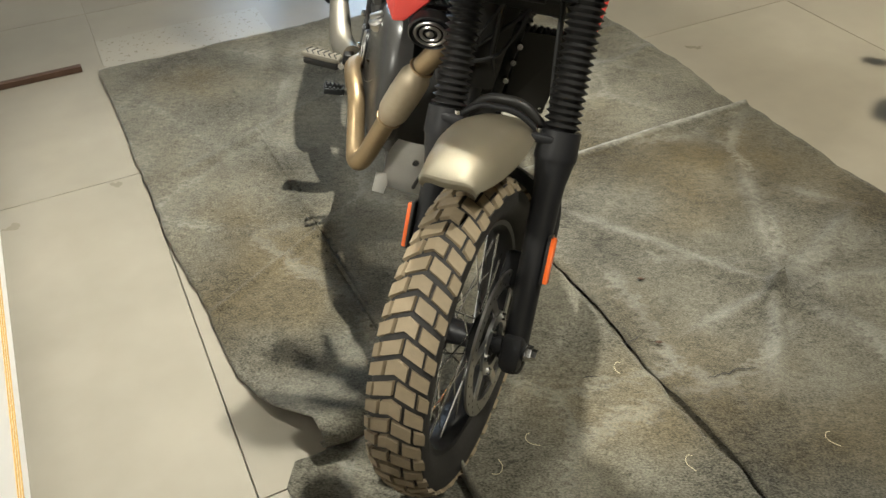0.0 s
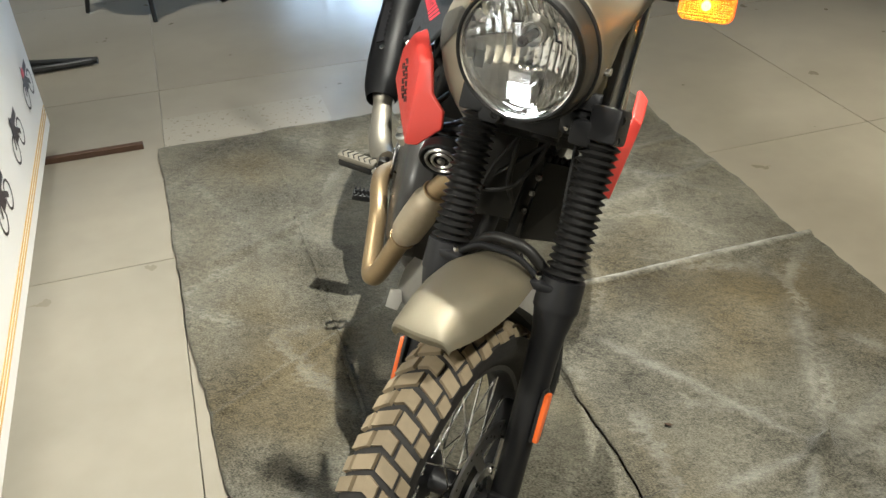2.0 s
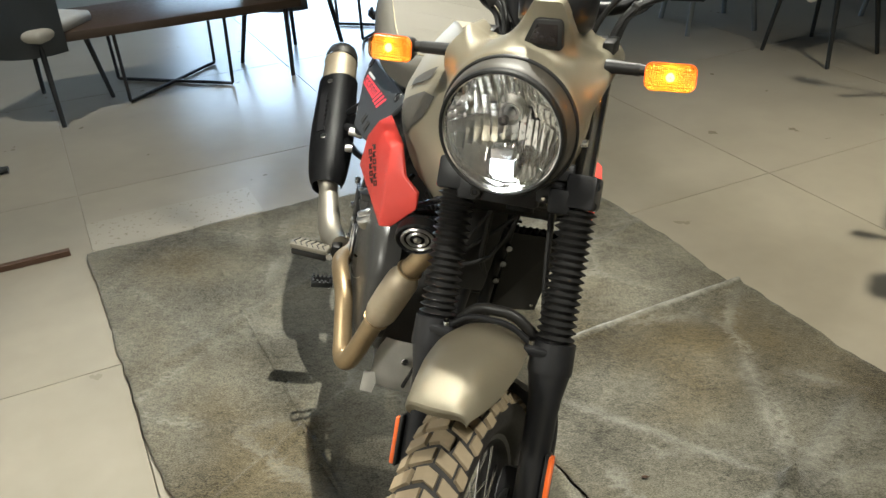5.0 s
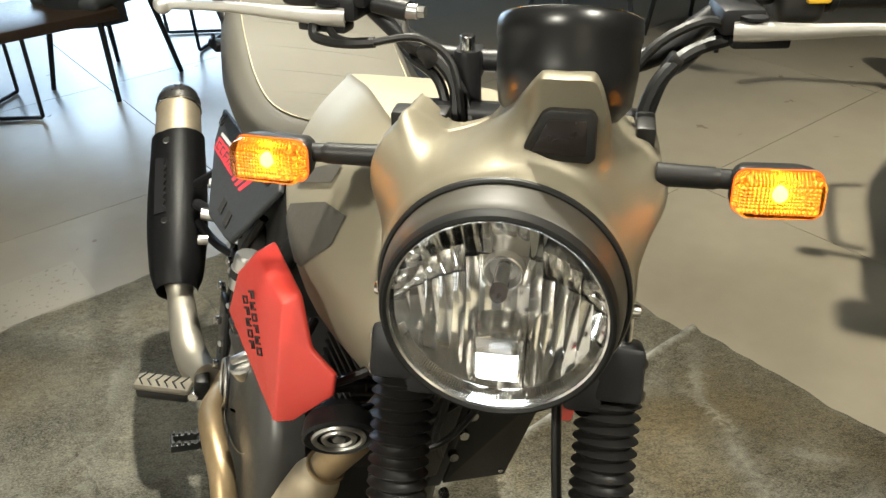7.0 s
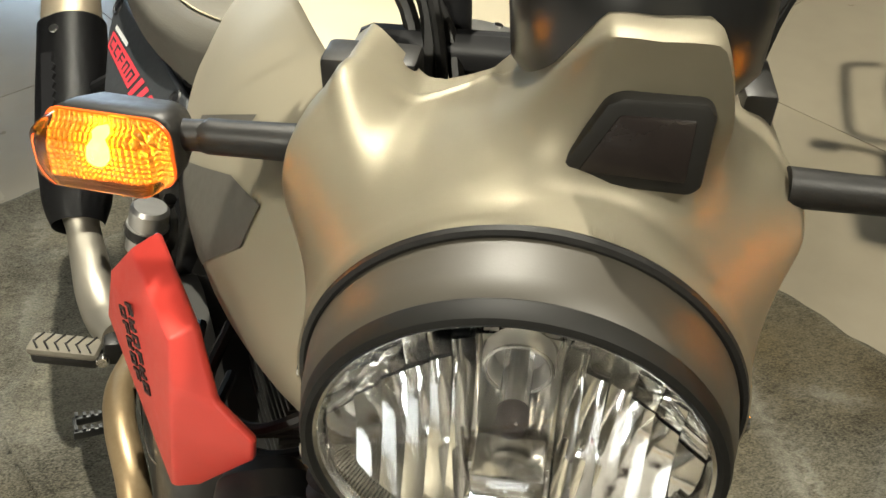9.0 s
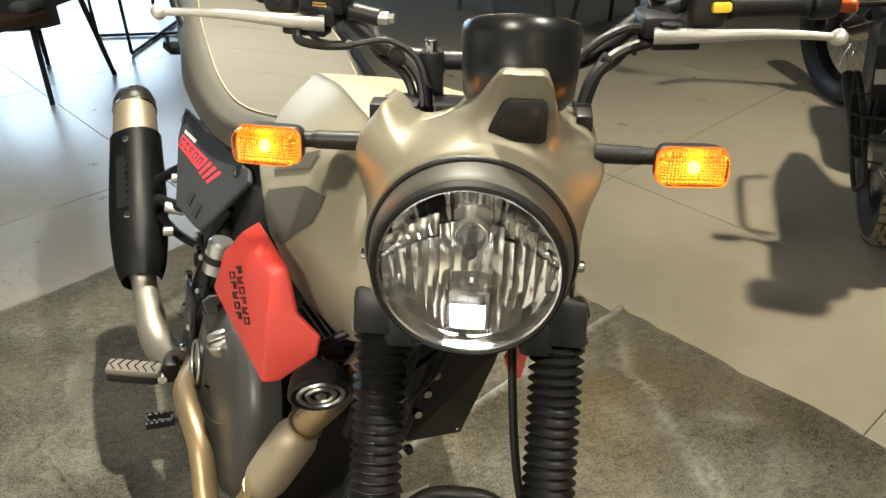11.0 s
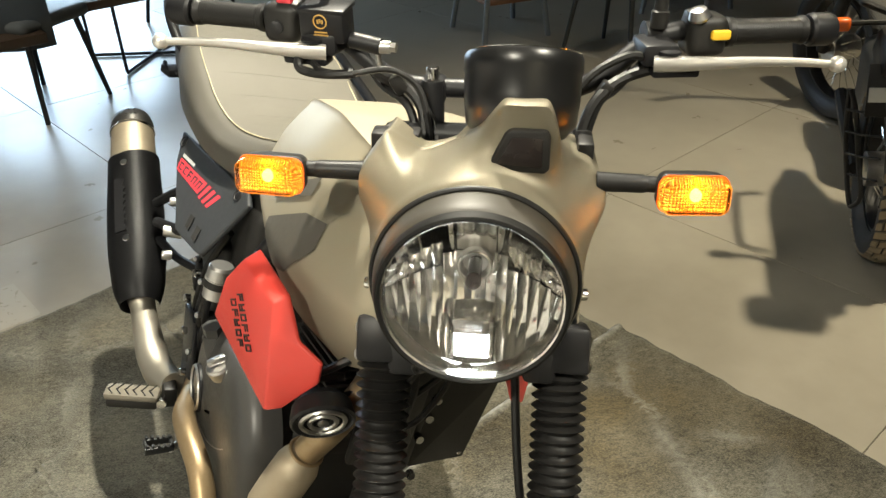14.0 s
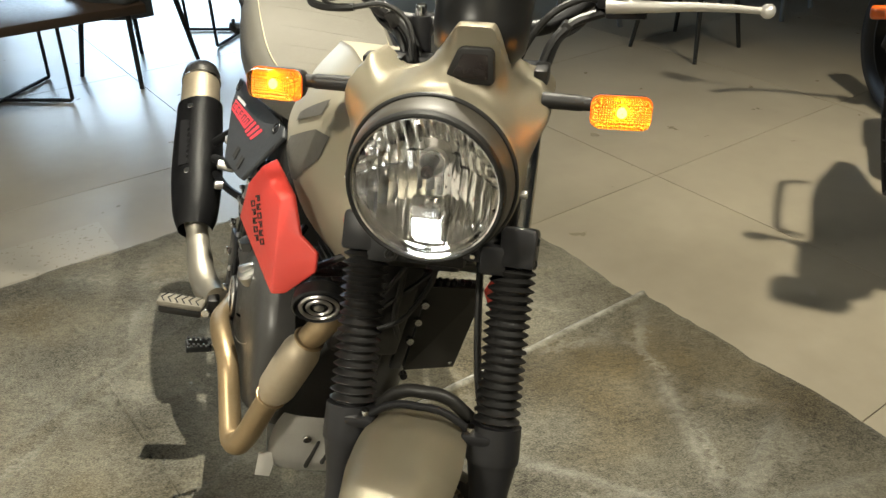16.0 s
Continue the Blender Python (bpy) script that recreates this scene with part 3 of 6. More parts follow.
sp("front_fender", sheet(fender_shell, 72, 40, 0.004), PAINT, None, "champagne front mudguard", sharp=28)
def arch(y, top, foot):
    """A flat strap from leg to leg over the mudguard."""
    return [(x, y + 0.006 * abs(x) / 0.1, foot + (top - foot) * k) for x, k in ((-0.096, 0.0), (-0.080, 0.06), (-0.066, 0.36), (-0.044, 0.78), (-0.022, 0.97), (0, 1.0), (0.022, 0.97), (0.044, 0.78), (0.066, 0.36), (0.080, 0.06), (0.096, 0.0))]


sp("fork_brace", tube(arch(0.172, 0.755, 0.716), 0.0075, 12, 4, squash=0.8), BLACK, None, "black fork brace over the mudguard")
sp("fender_stay", tube(arch(0.212, 0.750, 0.696), 0.013, 14, 4, squash=0.8), PLASTIC)
sp("inner_fender", sheet(lambda u, v: Vector(((2 * v - 1) * 0.075, -0.35 * math.sin(radians(-30 - 55 * u)), 0.331 + 0.36 * math.cos(radians(-30 - 55 * u)) - 0.03 * (2 * v - 1) ** 2)), 20, 8, 0.003), PLASTIC)

# headlamp
LC = Vector((0.003, 0.216, 1.094))
LN = Vector((0, -1, 0.01)).normalized()
lamp = sp("headlamp", lathe([(0.1062, 0.0125), (0.1088, 0.009), (0.1112, 0.001), (0.1138, -0.018), (0.1142, -0.060), (0.112, -0.075), (0.106, -0.10), (0.09, -0.14), (0.05, -0.165), (0.01, -0.17)], LC, LN, 72, caps=False), SHELL, None, "round headlamp in an olive black shell")
sp("bezel", lathe([(0.098, 0.015), (0.0995, 0.0215), (0.1022, 0.0236), (0.1052, 0.0222), (0.1072, 0.0175), (0.1076, 0.0125), (0.106, 0.010)], LC, LN, 72, caps=False), BEZEL, lamp, "matte black bezel ring")
sp("lens_ring", lathe([(0.0965, 0.012), (0.0975, 0.0195), (0.1005, 0.0215), (0.1035, 0.018), (0.104, 0.012)], LC, LN, 72, caps=False), CHROME, lamp)
glass = sp("lens", lathe([(0.0985, 0.016), (0.09, 0.022), (0.07, 0.028), (0.04, 0.0325), (0.0, 0.034), (0.0, 0.0325), (0.04, 0.031), (0.07, 0.0265), (0.09, 0.0205), (0.0985, 0.0145), (0.0985, 0.016)], LC, LN, 72, caps=False), GLASS, lamp, "clear glass lens")
glass.visible_shadow = False
# faceted reflector bowl: upright flutes, each a little turned from the next
LX = Vector((1, 0, 0))
LY = LN.cross(LX)
if LY.z < 0:
    LY = -LY
random.seed(4)
bm = blank()
W, N = 0.0955, 16
step = 2 * W / N
for i in range(N):
    x0, x1 = -W + i * step, -W + (i + 1) * step
    xm = (x0 + x1) / 2
    yl = math.sqrt(max(1e-6, W * W - xm * xm))
    # tall smooth flute below, two or three scallops above it
    cuts = [-yl, 0.15 * yl, 0.55 * yl, yl] if abs(xm) > 0.03 else [-yl, 0.35 * yl, yl]
    for j in range(len(cuts) - 1):
        ys0, ys1 = cuts[j], cuts[j + 1]
        tx, ty, dd = random.uniform(-0.035, 0.035), random.uniform(-0.03, 0.03), random.uniform(0, 0.0008)
        sub, tall = 6, 8
        grid = []
        for a in range(sub + 1):
            row = []
            for b in range(tall + 1):
                x, y = x0 + (x1 - x0) * a / sub, ys0 + (ys1 - ys0) * b / tall
                r2 = x * x + y * y
                curve = -((a / sub - 0.5) ** 2) * 0.0024 - (((b / tall - 0.5) ** 2) * 0.006 if j else 0.0)
                depth = -0.046 + 0.052 * (r2 / (W * W)) + (x - xm) * tx + (y - (ys0 + ys1) / 2) * ty + curve - dd
                row.append(bm.verts.new(LC + LX * x + LY * y + LN * min(depth, 0.012)))
            grid.append(row)
        for a in range(sub):
            for b in range(tall):
                bm.faces.new((grid[a][b], grid[a + 1][b], grid[a + 1][b + 1], grid[a][b + 1]))
sp("reflector_bowl", bm, MIRRORED, lamp, "fluted mirror reflector")
sp("reflector_rim", lathe([(0.0955, 0.002), (0.0968, 0.012)], LC, LN, 72, caps=False), MIRRORED, lamp)
sp("bowl_back", lathe([(0.001, -0.054), (0.097, -0.053), (0.098, -0.03)], LC, LN, 48, caps=False), BLACK, lamp)
BC = LC + LY * 0.019
sp("bulb_socket", lathe([(0.0195, -0.040), (0.0195, -0.030), (0.0175, -0.027), (0.015, -0.030), (0.014, -0.040), (0.001, -0.042)], BC, LN, 36, caps=False), ALLOY, lamp)
sp("socket_ring", torus(BC + LN * -0.0285, LN, 0.0178, 0.0014, 36, 8), CHROME, lamp)
sp("bulb", merge(lathe([(0.008, -0.04), (0.008, 0.0), (0.0075, 0.006), (0.0, 0.010)], BC, LN, 20)), GLASS, lamp)
sp("bulb_tip", merge(lathe([(0.0082, -0.002), (0.0085, 0.006), (0.006, 0.012), (0.0, 0.014)], BC, LN, 20, caps=False)), SMOKED, lamp)
sp("bulb_stem", lathe([(0.003, -0.04), (0.003, -0.005)], BC, LN, 10), ALLOY, lamp)
DC = LC - LY * 0.064 + LN * 0.004
ROTL = Matrix((LX, LY, LN)).transposed().to_4x4()


def onlamp(c, size, bevel=0.003):
    b = box((0, 0, 0), size, (0, 0, 0), bevel)
    b.transform(Matrix.Translation(c) @ ROTL)
    return b


sp("led_housing", merge(onlamp(DC + LY * 0.025 + LN * -0.013, (0.040, 0.020, 0.030)), onlamp(DC + LX * 0.021 + LN * -0.01, (0.004, 0.03, 0.024), 0.001), onlamp(DC - LX * 0.021 + LN * -0.01, (0.004, 0.03, 0.024), 0.001), onlamp(DC + LY * 0.004 + LN * -0.019, (0.046, 0.036, 0.006), 0.001)), CHROME, lamp)
sp("led", onlamp(DC + LN * -0.003, (0.035, 0.027, 0.006), 0.002), LED, lamp, "lit white led")
for s in (-1, 1):
    sp("lamp_bolt", bolt(LC + Vector((0.114 * s, 0.045, -0.02)), (s, 0, 0), 0.007, 0.014), CHROME, lamp)
ribs = blank()
for k in range(90):
    a = radians(196 + 148 * k / 89)
    d = LX * math.cos(a) + LY * math.sin(a)
    q = tube([LC + d * 0.0905 + LN * 0.002, LC + d * 0.093 + LN * 0.006, LC + d * 0.0962 + LN * 0.0105], 0.0011, 5, 1)
    ribs = merge(ribs, q)
sp("knurled_ring", ribs, MIRRORED, lamp, "finely ribbed lower rim", kind="stuff")
for x in (-0.085, 0.085):
    sp("lamp_bracket", box((x, 0.30, 0.945), (0.042, 0.04, 0.045), (-20, 0, 0), 0.008), BLACK)

# headlamp cowl
# for each angle round the lamp: outer radius, depth of the crest, depth of the back edge, fullness of the front
RIM = [(-32, 0.12, 0.27), (-5, 0.121, 0.27), (8, 0.124, 0.28), (17, 0.138, 0.3), (26, 0.16, 0.318), (36, 0.161, 0.335), (46, 0.149, 0.33), (55, 0.154, 0.3), (63, 0.182, 0.275), (70.5, 0.211, 0.268), (77, 0.204, 0.268), (83, 0.199, 0.272), (86.5, 0.179, 0.286), (90, 0.163, 0.299), (93.5, 0.151, 0.314), (97, 0.141, 0.33), (101, 0.13, 0.35), (105.5, 0.121, 0.378), (112, 0.12, 0.373), (119, 0.125, 0.362), (124.5, 0.134, 0.352), (127, 0.149, 0.349), (129.5, 0.168, 0.345), (135, 0.17, 0.332), (144, 0.169, 0.312), (151, 0.16, 0.305), (160, 0.135, 0.29), (170, 0.124, 0.28), (185, 0.121, 0.27), (212, 0.12, 0.27)]
BACK = [(-32, 0.285), (-5, 0.295), (8, 0.325), (17, 0.38), (26, 0.46), (36, 0.46), (46, 0.44), (55, 0.42), (63, 0.4), (70.5, 0.36), (77, 0.36), (83, 0.36), (86.5, 0.368), (90, 0.372), (93.5, 0.376), (97, 0.38), (101, 0.385), (105.5, 0.39), (112, 0.39), (119, 0.385), (124.5, 0.39), (127, 0.4), (129.5, 0.41), (135, 0.43), (144, 0.44), (151, 0.44), (160, 0.38), (170, 0.33), (185, 0.3), (212, 0.285)]
FULL = [(-32, 0, 0), (-5, 0, 0), (8, 0, 0), (17, -0.004, 0), (26, -0.006, 0), (36, -0.004, 0), (46, 0.0, 0.004), (55, -0.004, 0.012), (63, -0.006, 0.02), (70.5, -0.006, 0.024), (77, -0.006, 0.024), (83, -0.006, 0.02), (86.5, 0.0, 0.012), (90, 0.004, 0.008), (93.5, 0.006, 0.004), (97, 0.008, 0), (101, 0.01, 0), (105.5, 0.012, 0), (112, 0.01, 0), (119, 0.008, 0), (124.5, 0.004, 0), (127, 0.002, 0), (129.5, 0.0, 0), (135, 0.0, 0), (144, -0.004, 0), (151, -0.007, 0), (160, -0.003, 0), (170, 0, 0), (185, 0, 0), (212, 0, 0)]
COWL = [(*a, b[1], c[1], c[2]) for a, b, c in zip(RIM, BACK, FULL)]


def cowl_shell(u, v):
    deg = -32 + 244 * u
    soft, hard = lerp_table(COWL, deg), line_table(COWL, deg)
    k = max(0, min(1, (deg - 52) / 10, (128 - deg) / 10)) * 0.8
    rc, yc, yb, bump, shelf = (a + (b - a) * k for a, b in zip(soft, hard))
    near = [lerp_table(COWL, deg + d) for d in (-9, -6, -3, 0, 3, 6, 9)]
    rs, ys = sum(q[0] for q in near) / 7, sum(q[1] for q in near) / 7
    edge = min(1, v / 0.66) ** 2.5
    rc, yc = rs + (rc - rs) * edge, ys + (yc - ys) * edge
    bump, shelf = sum(q[3] for q in near) / 7, sum(q[4] for q in near) / 7
    a = radians(deg)
    r0, y0 = 0.1165, 0.240
    if v < 0.66:
        t = v / 0.66
        lip = min(1, t / 0.12)
        r = r0 + (rc - r0) * (t * 0.6 + 0.4 * t * t * (3 - 2 * t)) + bump * math.sin(math.pi * t) + 0.004 * math.sin(math.pi / 2 * lip) * (1 - t)
        y = y0 - 0.004 * math.sin(math.pi * lip) + (yc - y0) * t + shelf * math.sin(math.pi * t ** 0.55)
    else:
        t = (v - 0.66) / 0.34
        r = rc + 0.002 * math.sin(math.pi * min(1, t * 3)) - (rc - r0) * 0.10 * t
        y = yc + (yb - yc) * t
    return Vector((LC.x + math.cos(a) * r, y, LC.z + math.sin(a) * r))


sp("lamp_gasket", torus(LC + LN * -0.0235, LN, 0.1158, 0.0034, 96, 8), RUBBER, lamp, "black rubber gap ring")
cowl = sp("headlamp_cowl", sheet(cowl_shell, 244, 40, 0.003), PAINT, None, "champagne headlamp cowl", sharp=60)
VIS = Matrix.Translation((0.047, 0.281, 1.243)) @ Matrix.Rotation(radians(93), 4, "X")
sp("visor_window", plate([(-0.036, -0.020), (-0.030, -0.024), (0.026, -0.026), (0.031, -0.021), (0.030, 0.018), (0.025, 0.024), (-0.010, 0.024), (-0.017, 0.020)], 0.014, VIS, 0.003), PLASTIC, cowl, "black window surround")
sp("visor_lens", plate([(-0.026, -0.016), (0.023, -0.018), (0.022, 0.016), (-0.011, 0.016)], 0.0155, VIS, 0.002), SMOKED, cowl, "smoked sensor window")
sp("cowl_inner", lathe([(0.1148, -0.004), (0.1148, -0.07)], LC + Vector((0, 0.022, 0.0)), LN, 64, caps=False), PLASTIC, cowl)

# turn signals
def pill(cx, cz, w, h, r, y, n=6):
    """A rounded rectangle facing forward."""
    out = []
    for k, (sx, sz) in enumerate(((1, 1), (-1, 1), (-1, -1), (1, -1))):
        for q in range(n + 1):
            a = math.pi / 2 * (k + q / n)
            out.append(Vector((cx + sx * (w / 2 - r) + r * math.cos(a), y, cz + sz * (h / 2 - r) + r * math.sin(a))))
    return out


for side in (-1, 1):
    SX, SZ = 0.241 * side, 1.1795
    yaw = Matrix.Translation((SX, 0.32, SZ)) @ Matrix.Rotation(radians(5 * side), 4, "Z") @ Matrix.Rotation(radians(-7), 4, "X") @ Matrix.Translation((-SX, -0.32, -SZ))

    def shape(rows):
        b = loft([pill(SX, SZ, w, h, r, y) for w, h, r, y in rows])
        b.transform(yaw)
        return b
    ind = sp("turn_signal", shape([(0.046, 0.020, 0.008, 0.362), (0.066, 0.034, 0.011, 0.352), (0.077, 0.041, 0.012, 0.334), (0.079, 0.043, 0.012, 0.322), (0.075, 0.039, 0.011, 0.3195)]), PLASTIC, None, "amber turn signal on a black stalk", sharp=50)
    sp("stalk", tube([(0.135 * side, 0.335, 1.182), (0.17 * side, 0.334, 1.182), (0.188 * side, 0.334, 1.182), (0.189 * side, 0.334, 1.182), (0.206 * side, 0.333, 1.182)], [0.0115, 0.0108, 0.0108, 0.0095, 0.0095], 14, 3), RUBBER, ind)
    core = sheet(lambda u, v: Vector((SX + 0.068 * (u - 0.5), 0.3185 - 0.0016 * abs(math.sin(u * 22 * math.pi)) * abs(math.sin(v * 11 * math.pi)), SZ + 0.033 * (v - 0.5))), 88, 44)
    core.transform(yaw)
    sp("prism_plate", core, AMBERCORE, ind, "pyramid-pressed reflector")
    core = lathe([(0.001, -0.010), (0.0062, -0.005), (0.0068, 0), (0.005, 0.005), (0.001, 0.007)], (SX, 0.310, SZ + 0.001), (0, -1, 0), 14, caps=False)
    core.transform(yaw)
    sp("bulb", core, BULB, ind, "lit amber bulb")
    le = sp("lens", shape([(0.077, 0.041, 0.0115, 0.3190), (0.0768, 0.0408, 0.0115, 0.306), (0.0745, 0.0385, 0.011, 0.2985), (0.068, 0.033, 0.009, 0.2955), (0.040, 0.016, 0.005, 0.2945)]), AMBER, ind, "amber ribbed lens", sharp=50)
    le.visible_shadow = False
    edge = [yaw @ p for p in pill(SX, SZ, 0.0785, 0.0425, 0.012, 0.3165)]
    sp("lens_seal", tube(edge + edge[:2], 0.0011, 6, straight=True), REFLEX, ind, "dark red lens seal")

# instrument
GC, GN = Vector((0.045, 0.356, 1.268)), Vector((0, 0.42, 0.91)).normalized()
ga = sp("instrument", lathe([(0.02, -0.05), (0.05, -0.042), (0.062, -0.028), (0.0655, 0.0), (0.066, 0.028), (0.0675, 0.031), (0.0675, 0.046), (0.0655, 0.0495), (0.061, 0.0495), (0.060, 0.046)], GC, GN, 56, caps=False), GAUGE, None, "round black instrument pod")
sp("instrument_glass", lathe([(0.0005, 0.046), (0.0605, 0.046)], GC, GN, 40, caps=False), SMOKED, ga)
sp("instrument_rim", lathe([(0.0645, 0.0493), (0.0655, 0.0508), (0.062, 0.0508), (0.061, 0.0493)], GC, GN, 56, caps=False), CHROME, ga)

# handlebar
bar = sp("handlebar", tube([(-0.42, 0.585, 1.300), (-0.30, 0.56, 1.305), (-0.215, 0.53, 1.300), (-0.13, 0.50, 1.245), (-0.07, 0.492, 1.235), (0, 0.492, 1.235), (0.07, 0.492, 1.235), (0.13, 0.50, 1.245), (0.215, 0.53, 1.300), (0.30, 0.56, 1.305), (0.42, 0.585, 1.300)], 0.0125, 14), BLACK, None, "black handlebar")
for s in (-1, 1):
    ri = sp("bar_riser", merge(lathe([(0.0165, 0), (0.0155, 0.02), (0.0148, 0.080), (0.0135, 0.084), (0.001, 0.0845)], (0.069 * s, 0.479, 1.165), (0, 0, 1), 24, caps=False), box((0.069 * s, 0.492, 1.232), (0.034, 0.040, 0.034), (0, 0, 0), 0.008)), BLACK)
    sp("riser_bolt", lathe([(0.0085, 0), (0.0085, 0.015), (0.0075, 0.0165), (0.004, 0.0165)], (0.069 * s, 0.479, 1.249), (0, 0, 1), 14), CHROME, ri)
sp("top_clamp", box((0, 0.475, 1.175), (0.26, 0.07, 0.03), (-26.5, 0, 0), 0.012), BLACK)
for s in (-1, 1):
    def hp(x, dy=0.0, dz=0.0):
        """A place along the bar's outer part."""
        return Vector((x * s, 0.535 + (x - 0.22) * 0.24 + dy, 1.302 + dz))
    d = (hp(0.42) - hp(0.30)).normalized()
    grip = sp("grip", lathe([(0.0165, 0.0), (0.019, 0.003), (0.019, 0.010), (0.0165, 0.012), (0.0165, 0.10), (0.018, 0.102), (0.019, 0.108), (0.016, 0.112)], hp(0.30), d, 24), RUBBER, None, "black rubber grip")
    for k in range(24):
        sp("grip_ring", torus(hp(0.30) + d * (0.016 + 0.0035 * k), d, 0.0161, 0.0006, 20, 5), RUBBER, grip)
    sp("bar_end", lathe([(0.0185, 0.0), (0.0215, 0.004), (0.0215, 0.028), (0.019, 0.034), (0.012, 0.036)], hp(0.412), d, 24), BLACK)
    sw = sp("switch_housing", merge(box(hp(0.272, -0.004, 0.0), (0.052, 0.046, 0.052), (0, 0, 13 * s), 0.012, 3), box(hp(0.262, -0.006, 0.016), (0.034, 0.03, 0.03), (10, 0, 13 * s), 0.008)), PLASTIC, None, "black switch housing")
    if s > 0:
        sp("switch_button", box(hp(0.290, -0.029, 0.004), (0.026, 0.010, 0.013), (0, 0, 13), 0.004), YELLOW, sw, "yellow switch")
        sp("switch_lever", lathe([(0.012, 0), (0.014, 0.004), (0.010, 0.014), (0.002, 0.016)], hp(0.262, -0.02, 0.022), (-0.3, -0.2, 1), 18), ALLOY, sw)
    else:
        sp("kill_switch", box(hp(0.268, -0.016, 0.031), (0.022, 0.014, 0.010), (0, 0, -13), 0.003), REDPRINT, sw, "red kill switch")
        sp("start_button", lathe([(0.009, 0), (0.009, 0.006), (0.006, 0.0075)], hp(0.280, -0.027, -0.004), (0, -1, 0), 18), BLACK, sw)
    # lever: tapering flat blade that ends in a ball
    L = [(0.205, -0.055, -0.022), (0.235, -0.066, -0.020), (0.28, -0.076, -0.018), (0.33, -0.082, -0.016), (0.38, -0.090, -0.016), (0.415, -0.098, -0.017)]
    pts = [hp(*q) for q in L]
    lev = sp("lever", tube(pts, [0.0135, 0.012, 0.0092, 0.0076, 0.0066, 0.0058], 12, 5, squash=0.75), LEVER, None, "polished alloy lever with ball end")
    sp("ball_end", lathe([(0.0005, -0.0105), (0.006, -0.0088), (0.0095, -0.0045), (0.0105, 0), (0.0095, 0.0045), (0.006, 0.0088), (0.0005, 0.0105)], hp(0.425, -0.10, -0.017), (1, 0, 0), 20, caps=False), LEVER, lev)
    sp("lever_perch", merge(box(hp(0.208, -0.03, -0.012), (0.045, 0.06, 0.028), (0, 0, 10 * s), 0.006), box(hp(0.232, -0.048, -0.034), (0.06, 0.026, 0.012), (0, 0, 10 * s), 0.004), lathe([(0.017, -0.013), (0.017, 0.013)], hp(0.208), (s, 0.2, 0), 20)), BLACK)
    sp("lever_pivot", lathe([(0.015, 0), (0.015, 0.003), (0.008, 0.0045)], hp(0.222, -0.058, -0.008), (0, 0, 1), 18), BLACK, lev)
    # mirror
    mb = hp(0.212, -0.012, 0.012)
    mir = sp("mirror", tube([mb + Vector((0, 0, 0.04)), mb + Vector((0.0, 0, 0.075)), mb + Vector((0.006 * s, 0, 0.095)), mb + Vector((0.03 * s, 0.005, 0.118)), mb + Vector((0.09 * s, 0.02, 0.150)), mb + Vector((0.135 * s, 0.03, 0.168))], 0.0058, 12), BLACK, None, "round mirror on a black bent stem")
    sp("stem_boot", lathe([(0.011, 0), (0.0115, 0.02), (0.009, 0.022), (0.008, 0.042), (0.006, 0.044)], mb, (0, 0, 1), 16), PLASTIC, mir)
    sp("mirror_head", lathe([(0.004, -0.012), (0.04, -0.010), (0.056, -0.002), (0.058, 0.006), (0.054, 0.008)], mb + Vector((0.165 * s, 0.035, 0.205)), (0, 1, -0.05), 36, caps=False), PLASTIC, mir)
    sp("mirror_glass", lathe([(0.0005, 0.0075), (0.054, 0.0075)], mb + Vector((0.165 * s, 0.035, 0.205)), (0, 1, -0.05), 36, caps=False), MIRRORED, mir)
# brake reservoir on the right, cables
RV = Vector((-0.206, 0.494, 1.313))
rv = sp("brake_reservoir", merge(box(RV, (0.060, 0.042, 0.040), (6, 0, -10), 0.005), box(RV + Vector((0, 0, 0.0205)), (0.063, 0.045, 0.006), (6, 0, -10), 0.002), tube([RV + Vector((0.03, 0, -0.02)), RV + Vector((0.05, -0.004, -0.023)), RV + Vector((0.07, -0.008, -0.026))], 0.011, 14, 2)), BLACK, None, "black square brake fluid reservoir")
RVM = Matrix.Translation(RV + Vector((-0.0038, -0.0218, -0.001))) @ Matrix.Rotation(radians(-10), 4, "Z") @ Matrix.Rotation(radians(96), 4, "X")
e = torus((0, 0.0075, 0), (0, 0, 1), 0.0085, 0.0009, 28, 5)
e.transform(RVM)
sp("round_badge", e, GOLDPRINT, rv)
e = merge(*[box((x, 0.0075 + y, 0), (0.002, 0.005, 0.0012)) for x, y in ((-0.003, 0), (0, 0.001), (0.003, 0))], *[box((0, -0.006 - 0.0036 * k, 0), (w, 0.0016, 0.0012)) for k, w in enumerate((0.017, 0.019, 0.010))])
e.transform(RVM)
sp("badge_bars", e, GOLDPRINT, rv)
sp("banjo_fitting", merge(lathe([(0.0085, -0.006), (0.0085, 0.016)], RV + Vector((0.066, -0.008, -0.026)), (1, -0.1, 0), 18), lathe([(0.007, 0.016), (0.007, 0.024)], RV + Vector((0.066, -0.008, -0.026)), (1, -0.1, 0), 6), tube([RV + Vector((0.066, -0.008, -0.03)), RV + Vector((0.068, -0.006, -0.05)), RV + Vector((0.085, 0, -0.065)), RV + Vector((0.11, 0.002, -0.075))], 0.004, 10)), ALLOY, rv, "silver banjo fitting")
def cable(pts, r=0.0042):
    return sp("cable", tube(pts, r, 8), RUBBER)


